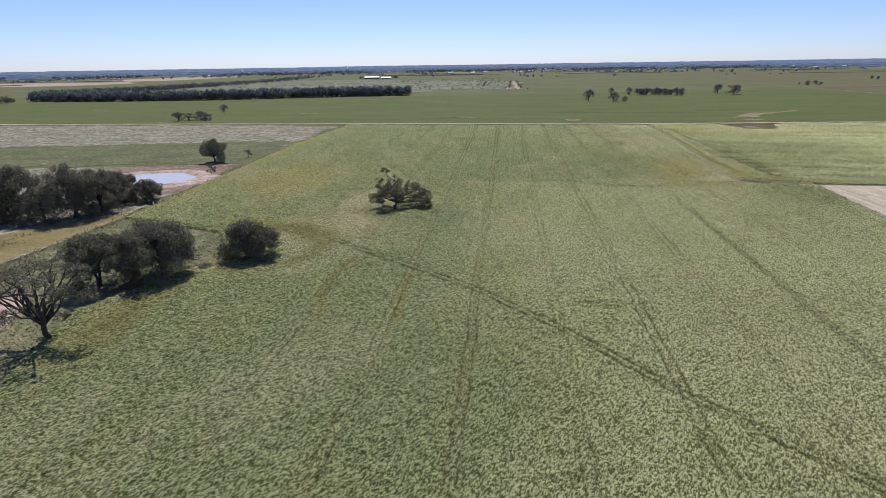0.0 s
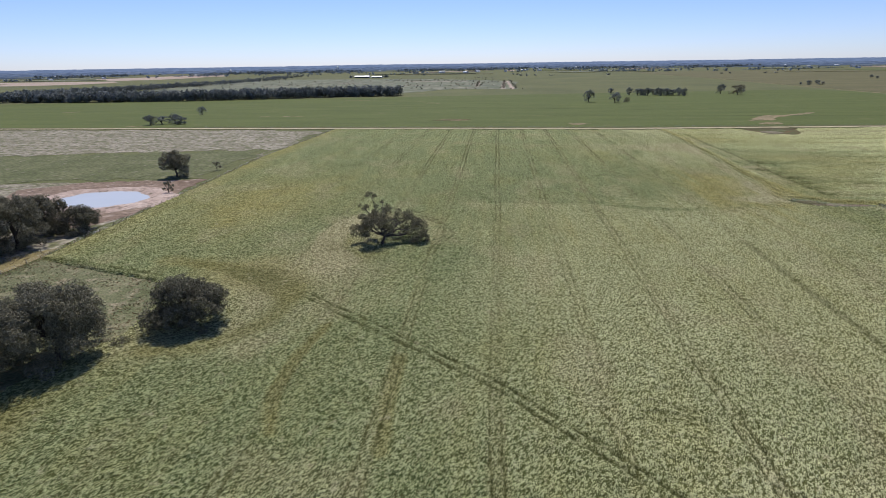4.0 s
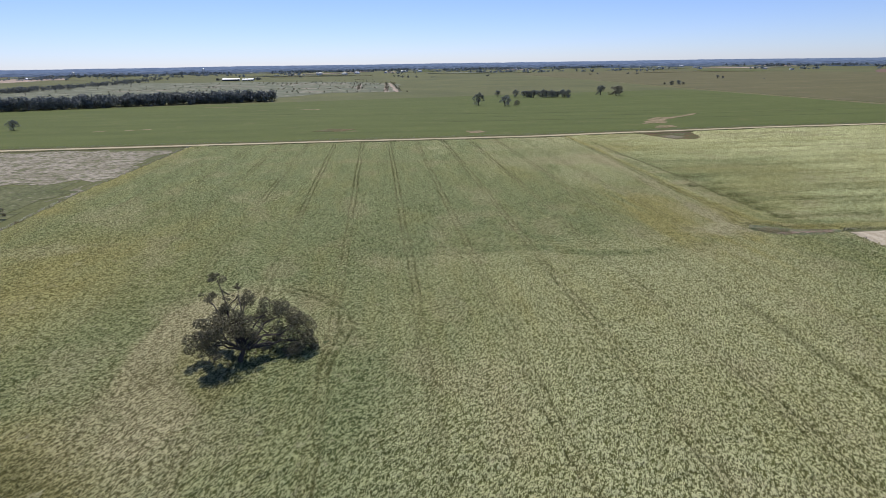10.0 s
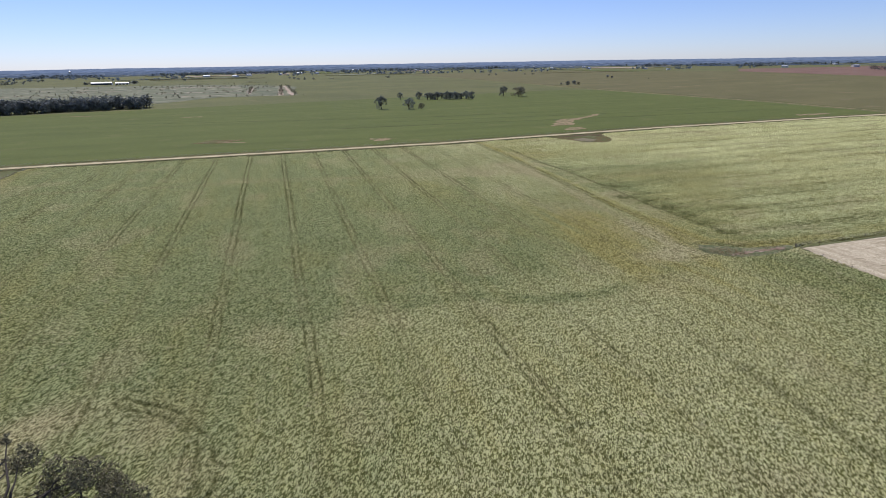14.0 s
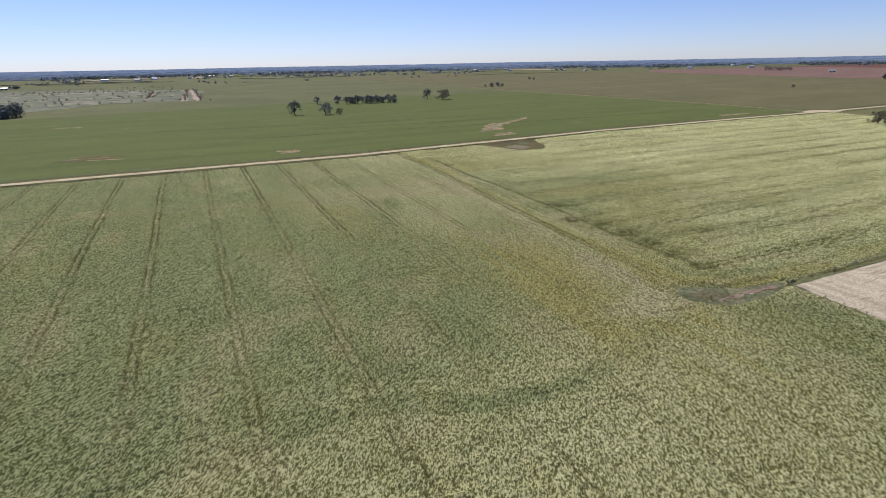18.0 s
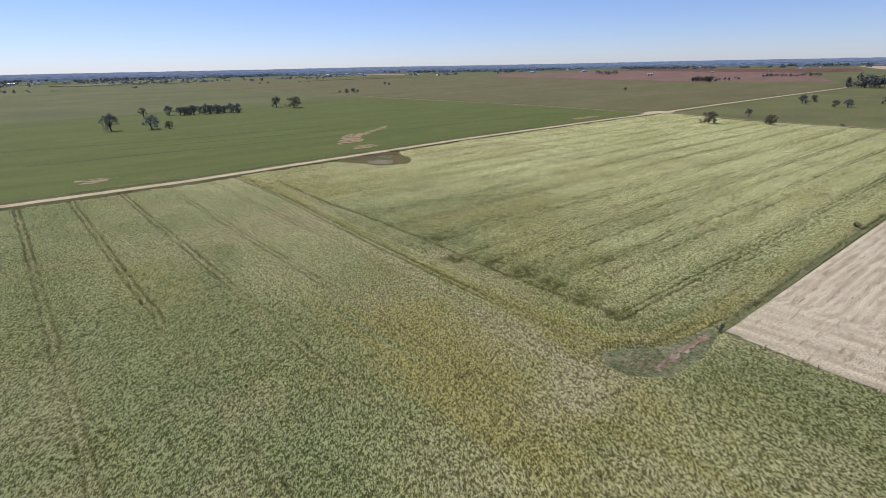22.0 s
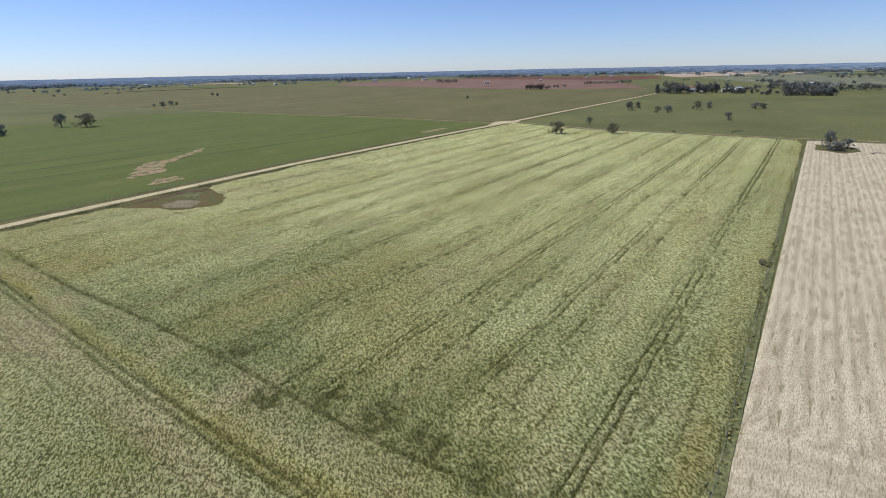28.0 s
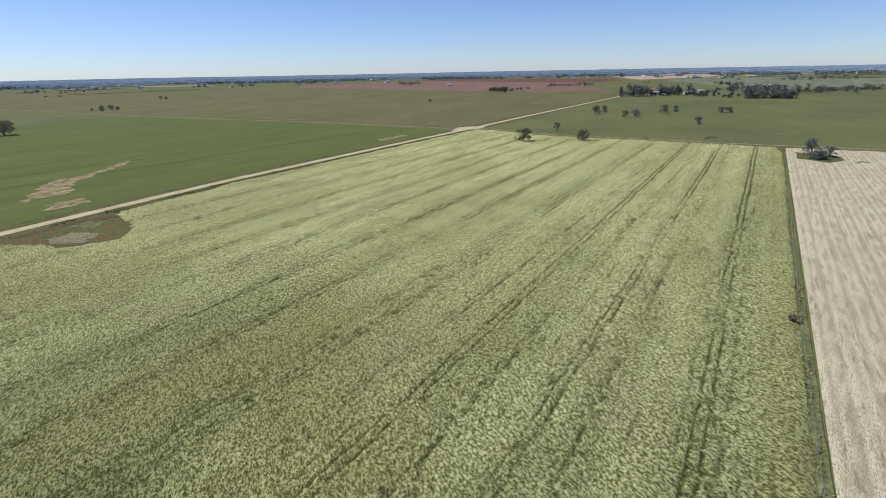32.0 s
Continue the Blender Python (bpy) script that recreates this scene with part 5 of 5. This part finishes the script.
# farmstead trees
farm = []
for cx, cy, sx, sy, n, h in ((1140, 250, 26, 26, 30, 24), (1160, 205, 22, 22, 24, 22), (1130, 160, 30, 24, 26, 13), (1110, 280, 12, 18, 10, 20), (1085, 118, 16, 16, 8, 12), (1230, 190, 40, 60, 22, 14), (1260, 60, 60, 60, 30, 13)):
    farm += [(cx + wr.gauss(0, sx * 0.6), cy + wr.gauss(0, sy * 0.6), h * wr.uniform(0.4, 1.0), h * wr.uniform(0.4, 0.7)) for _ in range(int(n * 0.5))]
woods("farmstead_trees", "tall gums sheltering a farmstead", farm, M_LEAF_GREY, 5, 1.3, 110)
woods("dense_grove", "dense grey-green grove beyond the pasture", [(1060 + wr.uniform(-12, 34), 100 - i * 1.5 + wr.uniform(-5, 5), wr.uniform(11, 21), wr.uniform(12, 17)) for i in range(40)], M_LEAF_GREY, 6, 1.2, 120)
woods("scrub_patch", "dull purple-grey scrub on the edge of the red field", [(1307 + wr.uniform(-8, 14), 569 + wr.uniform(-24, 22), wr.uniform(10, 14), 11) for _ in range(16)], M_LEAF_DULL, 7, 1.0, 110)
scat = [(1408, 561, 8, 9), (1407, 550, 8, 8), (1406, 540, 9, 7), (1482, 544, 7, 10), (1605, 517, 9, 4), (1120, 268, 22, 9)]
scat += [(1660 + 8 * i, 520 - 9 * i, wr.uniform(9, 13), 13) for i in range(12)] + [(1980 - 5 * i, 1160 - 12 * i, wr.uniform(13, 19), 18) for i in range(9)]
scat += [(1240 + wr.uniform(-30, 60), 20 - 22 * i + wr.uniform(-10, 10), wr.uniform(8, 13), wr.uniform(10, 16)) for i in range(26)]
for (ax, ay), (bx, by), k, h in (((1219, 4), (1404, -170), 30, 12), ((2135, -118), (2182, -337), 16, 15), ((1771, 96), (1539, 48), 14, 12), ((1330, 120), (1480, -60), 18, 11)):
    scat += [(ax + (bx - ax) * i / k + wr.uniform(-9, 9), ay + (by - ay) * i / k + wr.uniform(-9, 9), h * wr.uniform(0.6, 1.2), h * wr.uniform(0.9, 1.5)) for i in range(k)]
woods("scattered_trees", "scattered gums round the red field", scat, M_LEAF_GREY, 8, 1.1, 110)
# ever thinner detail towards the skyline
for j, (r0, r1, n, hh, label) in enumerate(((1700, 2300, 24, 8, "scattered trees over the middle plain"), (2300, 3200, 520, 10, "hedgerows and trees over the far plain"), (3150, 3950, 1700, 12, "hazy woods towards the skyline"))):
    spots = []
    while len(spots) < n:
        a, r = radians(wr.uniform(-52, 118)), wr.uniform(r0, r1)
        x, y = CX + r * math.sin(a), CY + r * math.cos(a)
        if noise.noise((x / 420, y / 420, 3 + j)) < (0.10 if j == 0 else 0.0):
            continue
        if (1340 < x < 3000 and 320 < y < 1680) or (a < -0.35 and r < 2600):
            continue
        m = 5 if j else 2
        for _ in range(m):
            spots.append((x + wr.uniform(-1, 1) * 30 * (j + 1), y + wr.uniform(-12, 12), hh * wr.uniform(0.6, 1.3), hh * wr.uniform(0.9, 1.7)))
    # the farther two rings get the bluer leaves with more haze painted in
    woods("far_trees", label, spots[:n], M_LEAF_FAR if j == 0 else M_LEAF_HAZE, 20 + j, 1.8 + 0.7 * j, 36)


# ---- farm buildings ----
def shed(name, label, x, y, lx, ly, h, turn, roof, door=True):
    root = new(name)
    bm = bmesh.new()
    for sx in (-1, 1):
        bmesh.ops.create_cube(bm, size=1, matrix=Matrix.Translation((sx * (lx / 2 - 0.1), 0, h / 2)) @ Matrix.Diagonal((0.2, ly, h, 1)))
        bmesh.ops.create_cube(bm, size=1, matrix=Matrix.Translation((0, sx * (ly / 2 - 0.1), h / 2)) @ Matrix.Diagonal((lx - 0.4, 0.2, h, 1)))
    part("wall", bm, M_WALL, root)
    bm = bmesh.new()
    rise = ly * 0.16
    prof = [(-ly / 2 - 0.5, h - 0.1), (0, h + rise), (ly / 2 + 0.5, h - 0.1), (ly / 2 + 0.5, h + 0.15), (0, h + rise + 0.25), (-ly / 2 - 0.5, h + 0.15)]
    a = [bm.verts.new((-lx / 2 - 0.5, p, q)) for p, q in prof]
    b = [bm.verts.new((lx / 2 + 0.5, p, q)) for p, q in prof]
    for i in range(6):
        bm.faces.new((a[i], a[(i + 1) % 6], b[(i + 1) % 6], b[i]))
    bm.faces.new((a[0], a[5], a[4], a[1])), bm.faces.new((a[1], a[4], a[3], a[2]))
    bm.faces.new((b[0], b[1], b[4], b[5])), bm.faces.new((b[1], b[2], b[3], b[4]))
    bmesh.ops.recalc_face_normals(bm, faces=bm.faces)
    part("roof", bm, roof, root)
    if door:
        for k in range(max(1, int(lx / 7))):
            bm = bmesh.new()
            bmesh.ops.create_cube(bm, size=1, matrix=Matrix.Translation((-lx / 2 + (k + 0.5) * lx / max(1, int(lx / 7)), -ly / 2 - 0.05, h * 0.4)) @ Matrix.Diagonal((lx * 0.12 + 1.5, 0.2, h * 0.8, 1)))
            part("door", bm, M_DOOR, root, "dark shed opening")
    root.matrix_basis = pose(x, y, 0, 0, 0, turn)
    return tagged(root, label, "farm building")


shed("hay_shed", "pale open shed standing in the red field", 1841, 899, 17, 10, 4.5, -65, M_ROOF)
shed("farm_shed", "small pale shed beside the red field", 2150, 800, 11, 8, 3.5, -70, M_ROOF)
br = random.Random(3)
for x, y, s, red in ((1180, 232, 16, 0), (1205, 214, 18, 0), (1190, 180, 14, 0), (1235, 228, 20, 1), (1250, 160, 18, 0), (1290, 250, 22, 1), (1420, 40, 20, 0), (1450, -20, 18, 0), (1520, 10, 22, 0)):
    shed("farm_building", "low farm building among gum trees", x, y, s, s * 0.55, 4.5, br.uniform(-90, 0), M_ROOF_RED if red else M_ROOF)
for k in range(60):
    a, r = radians(br.uniform(-45, 112)), br.uniform(2500, 4300)
    s = br.uniform(14, 30)
    shed("far_building", "pale roofed building far across the plain", CX + r * math.sin(a), CY + r * math.cos(a), s, s * 0.5, br.uniform(4, 7), br.uniform(0, 180), M_ROOF, False)


def silo(x, y, r, h):
    root = new("silo")
    bm = bmesh.new()
    tube(bm, [(0, 0, 0), (0, 0, h)], [r, r], 24)
    part("body", bm, M_ROOF, root)
    bm = bmesh.new()
    tube(bm, [(0, 0, h), (0, 0, h + r * 0.4), (0, 0, h + r * 0.6)], [r * 1.03, r * 0.5, r * 0.08], 24)
    part("cap", bm, M_ROOF, root)
    root.matrix_basis = pose(x, y, 0)
    tagged(root, "white round grain store on the skyline", "silo")


silo(-1330, 3700, 8, 20)
silo(-700, 4150, 9, 26)
shed("far_shed", "long white shed behind the tree belt", -245, 1965, 52, 16, 5, -4, M_ROOF)
woods("shelter_trees", "dark trees round the white sheds", [(-285 + wr.uniform(-8, 8), 1995 + wr.uniform(-9, 9), 8, 10) for _ in range(6)] + [(-165 + wr.uniform(-14, 14), 1985 + wr.uniform(-8, 8), 9, 11) for _ in range(9)] + [(-590 + wr.uniform(-14, 14), 1990 + 45 * i, 10, 16) for i in range(12)], M_LEAF_FAR, 31, 1.3, 60)
shed("far_shed", "long white shed behind the tree belt", -192, 1950, 34, 13, 4, -4, M_ROOF)


# ---- fences ----
def fence(label, pts, gap, seed, h=1.15, wires=3):
    rng = random.Random(seed)
    root = new("wire_fence")
    bm = bmesh.new()
    tube(bm, [(0, 0, -0.3), (0, 0, h * 0.9), (0, 0, h)], [0.09, 0.08, 0.06], 6)
    first = part("post", bm, M_POST, root)
    line = []
    for (ax, ay), (bx, by) in zip(pts, pts[1:]):
        n = max(1, int(math.hypot(bx - ax, by - ay) / gap))
        line += [(ax + (bx - ax) * i / n, ay + (by - ay) * i / n) for i in range(n)]
    line.append(pts[-1])
    for i, (x, y) in enumerate(line):
        o = first if i == 0 else first.copy()
        if i:
            scene.collection.objects.link(o)
        o.matrix_basis = pose(x, y, 0, rng.uniform(-4, 4), rng.uniform(-4, 4), rng.uniform(0, 360))
    for k in range(wires):
        bm = bmesh.new()
        z = h * (0.35 + 0.27 * k)
        tube(bm, [(x, y, z + rng.uniform(-0.02, 0.02)) for x, y in line], [0.012] * len(line), 4)
        part("wire", bm, M_WIRE, root)
    return tagged(root, label, "fence")


fence("wire fence with weathered posts along the wheat", FENCE_L, 6.5, 1)
fence("wire fence between wheat and stubble", [(144.5, 197.5), (233, 185), (494, 145.5)], 8.0, 2)
fence("wire fence along the headland of the stubble", STUB_B[:4], 7.0, 3)
fence("wire fence at the far end of the wheat", [(x + 0.6, y) for x, y in FAR_FENCE[:4]], 9.0, 4)
fence("wire fence along the gravel road", [(x, y + 7.2) for x, y in ROAD[2:7]], 8.0, 5)
fence("old fence beside the grassy lane", [(-107, 168), (-118, 150), (-160, 120)], 6.0, 6)

# dark weeds along the boundary between wheat and stubble


def weeds(name, label, pts, wide, count, h, mat, seed):
    rng = np.random.default_rng(seed)
    seg = [math.hypot(bx - ax, by - ay) for (ax, ay), (bx, by) in zip(pts, pts[1:])]
    pick = rng.choice(len(seg), count, p=np.array(seg) / sum(seg))
    s, off = rng.uniform(0, 1, count), rng.normal(0, wide / 2, count)
    A, B = np.array(pts[:-1])[pick], np.array(pts[1:])[pick]
    d = (B - A) / np.linalg.norm(B - A, axis=1)[:, None]
    c = A + (B - A) * s[:, None] + np.stack([-d[:, 1], d[:, 0]], -1) * off[:, None]
    n = len(c)
    a = rng.uniform(0, 6.283, n)
    sz = h * rng.uniform(0.4, 1.2, n) * (0.4 + vnoise(c[:, 0] / 6, c[:, 1] / 6, seed))
    side = np.stack([np.cos(a), np.sin(a), 0 * a], -1) * (0.35 * sz)[:, None]
    top = np.stack([rng.normal(0, 0.6, n) * sz, rng.normal(0.1, 0.6, n) * sz, 0.7 * sz], -1)
    P = np.concatenate([c, np.full((n, 1), 0.02)], 1)
    V = np.stack([P - side * 0.5, P + side * 0.5, P + top + side, P + top - side], 1).reshape(-1, 3)
    return tagged(mesh_object(name, V, np.arange(4 * n).reshape(-1, 4), mat), label, "weeds", kind="stuff")


M_WET = mottled("wet_red_soil", (0.075, 0.046, 0.028), (0.105, 0.066, 0.040), (0.080, 0.086, 0.032), 0.12, 1.4, harsh=0.35)
M_CORNER = mottled("drain_grass", (0.120, 0.124, 0.062), (0.205, 0.190, 0.115), (0.085, 0.108, 0.048), 0.22, 3.2, relief=0.3, spot_at=(0.46, 0.60), harsh=0.6)
M_WEED = leaf_material("rank_weeds", (0.080, 0.100, 0.040), (0.190, 0.210, 0.090))
M_WEED_DRY = leaf_material("dry_grass", (0.170, 0.125, 0.060), (0.330, 0.265, 0.150))
M_STRIP = mottled("rank_green_grass", (0.095, 0.105, 0.042), (0.150, 0.155, 0.070), (0.230, 0.200, 0.110), 0.15, 1.4, harsh=0.45)
M_WEED_PALE = leaf_material("pale_green_grass", (0.170, 0.190, 0.095), (0.300, 0.300, 0.165))
M_WEED_GOLD = leaf_material("ripe_rank_grass", (0.190, 0.185, 0.060), (0.360, 0.335, 0.130))
ribbon("boundary_strip", "rough grass strip between wheat and stubble", "verge", [(144, 197.4), (233, 184.9), (494, 145.6)], 2.3, 0.15, M_STRIP, 0.10, 3.0, 91)
ribbon("boundary_strip", "rough grass strip on the headland", "verge", STUB_B, 1.9, 0.15, M_STRIP, 0.10, 3.0, 92)
weeds("weeds", "dark rank weeds along the paddock boundary", [(144, 197.6), (233, 185.2), (494, 145.8)], 0.7, 4000, 0.5, M_WEED_GOLD, 1)
weeds("weeds", "dark weeds on the headland fence", STUB_B[:4], 0.9, 1200, 0.5, M_WEED_GOLD, 2)
weeds("weeds", "dark grass tussocks along the gravel road", [(x, y - 6.0) for x, y in ROAD[1:8]], 2.4, 9000, 0.6, M_WEED, 3)
weeds("weeds", "dry grass along the paddock fence", FENCE_L, 2.0, 3000, 0.45, M_WEED_DRY, 4)
weeds("weeds", "rank dry grass in the corner drain", [(122, 205), (131, 200), (141, 198.5)], 3.6, 2600, 0.25, M_WEED_DRY, 5)
weeds("weeds", "dark green rank weeds in the corner drain", [(121, 208), (121.5, 201.5), (127, 197.6), (138, 196.4)], 2.4, 2600, 0.28, M_WEED_PALE, 8)
weeds("weeds", "bright green grass at the corner of the stubble", [(138, 197.4), (140, 194), (138.6, 190)], 2.6, 900, 0.4, M_WEED, 9)
flat_sheet("drain_corner", "boggy brown grass corner where the paddocks meet", "drain", [(122, 212), (129, 207), (133, 203.5), (145.5, 201.5), (144.5, 196), (133, 195), (122, 197), (119, 203), (119.5, 209)], 0.14, M_CORNER, 2, 0.5, 93)
ribbon("bare_strip", "pinkish worn soil through the corner drain", "bare ground", [(124.5, 200.6), (133, 199.6), (142, 198.2)], 1.2, 0.20, M_ROUGH, 0.7, 0.8, 98)
flat_sheet("swamp_patch", "dark wet rushy hollow at the edge of the wheat", "hollow", [(228 + 1.14 * (x - 228), 387 + 1.14 * (y - 387)) for x, y in SWAMP_POLY], 0.12, M_SWAMP, 1.1, 1.9, 94)
flat_sheet("wet_soil", "dark red wet soil beside the rushes", "bare ground", [(214, 402), (226, 401.5), (238, 399.5), (247, 394.5), (246, 389), (240, 394), (229, 396.5), (217, 397)], 0.15, M_WET, 1.2, 0.9, 99)
flat_sheet("grey_rushes", "grey dead rushes in the wet hollow", "rushes", [(218, 387), (227, 387), (229, 377), (220, 372), (216, 379)], 0.17, M_RUSH, 1.2, 1.0, 95)
flat_sheet("green_rushes", "grey-green rushes in the wet hollow", "rushes", [(230, 394), (237, 396), (240, 390), (232, 384)], 0.18, M_GREEN_STRIP, 1.2, 0.9, 97)

flat_sheet("grassy_lane", "golden dry grass lane beside the dam fence", "lane", [(-104.5, 172), (-107, 150), (-113.5, 122), (-150, 110), (-140, 140), (-120, 160)], 0.14, M_LANE, 4, 1.0, 96)
weeds("weeds", "golden grass tussocks in the lane", [(-106, 168), (-118, 145), (-135, 122)], 9.0, 2500, 0.35, M_WEED_DRY, 7)

def tussocks(name, label, poly, count, h, mat, seed):
    """Grass tufts strewn over a patch."""
    rng = np.random.default_rng(seed)
    xs, ys = [p[0] for p in poly], [p[1] for p in poly]
    x, y = rng.uniform(min(xs), max(xs), count * 2), rng.uniform(min(ys), max(ys), count * 2)
    ok = inside(x, y, poly) & (fbm(x / 9, y / 9, seed) > rng.uniform(0.3, 0.7, count * 2))
    x, y = x[ok][:count], y[ok][:count]
    n = len(x)
    a, sz = rng.uniform(0, 6.283, n), h * rng.uniform(0.4, 1.2, n)
    side = np.stack([np.cos(a), np.sin(a), 0 * a], -1) * (0.5 * sz)[:, None]
    top = np.stack([rng.normal(0, 0.7, n) * sz, rng.normal(0.1, 0.7, n) * sz, 0.6 * sz], -1)
    P = np.stack([x, y, 0 * x + 0.05], -1)
    V = np.stack([P - side * 0.5, P + side * 0.5, P + top + side, P + top - side], 1).reshape(-1, 3)
    return tagged(mesh_object(name, V, np.arange(4 * n).reshape(-1, 4), mat), label, "grass", kind="stuff")


tussocks("grass_tussocks", "dry grass tufts under the gum trees", TREE_PASTURE, 14000, 0.35, M_WEED_DRY, 51)
tussocks("grass_tussocks", "green grass tufts under the gum trees", TREE_PASTURE, 14000, 0.35, M_WEED_PALE, 52)
tussocks("grass_tussocks", "rank green growth beneath the lone gum", [(-24, 170), (-14, 174), (-3, 171), (-4, 164), (-14, 161), (-21, 163)], 1600, 1.1, M_WEED, 53)
tussocks("grass_tussocks", "brown dead grass beside the lone gum", [(-36, 176), (-26, 178), (-20, 168), (-22, 158), (-31, 160)], 900, 0.6, M_WEED_DRY, 54)

tussocks("rush_tufts", "grey dead rush tufts in the wet hollow", [(216, 388), (228, 389), (231, 376), (220, 370), (214, 379)], 250, 0.4, M_WEED_DRY, 55)
tussocks("rush_tufts", "green rush tufts round the wet hollow", [(x - 1, y) for x, y in SWAMP_POLY], 350, 0.4, M_WEED, 56)

# the six grown for copying leave the stage
for t, _, _ in STOCK:
    for o in [*t.children_recursive, t]:
        bpy.data.objects.remove(o)
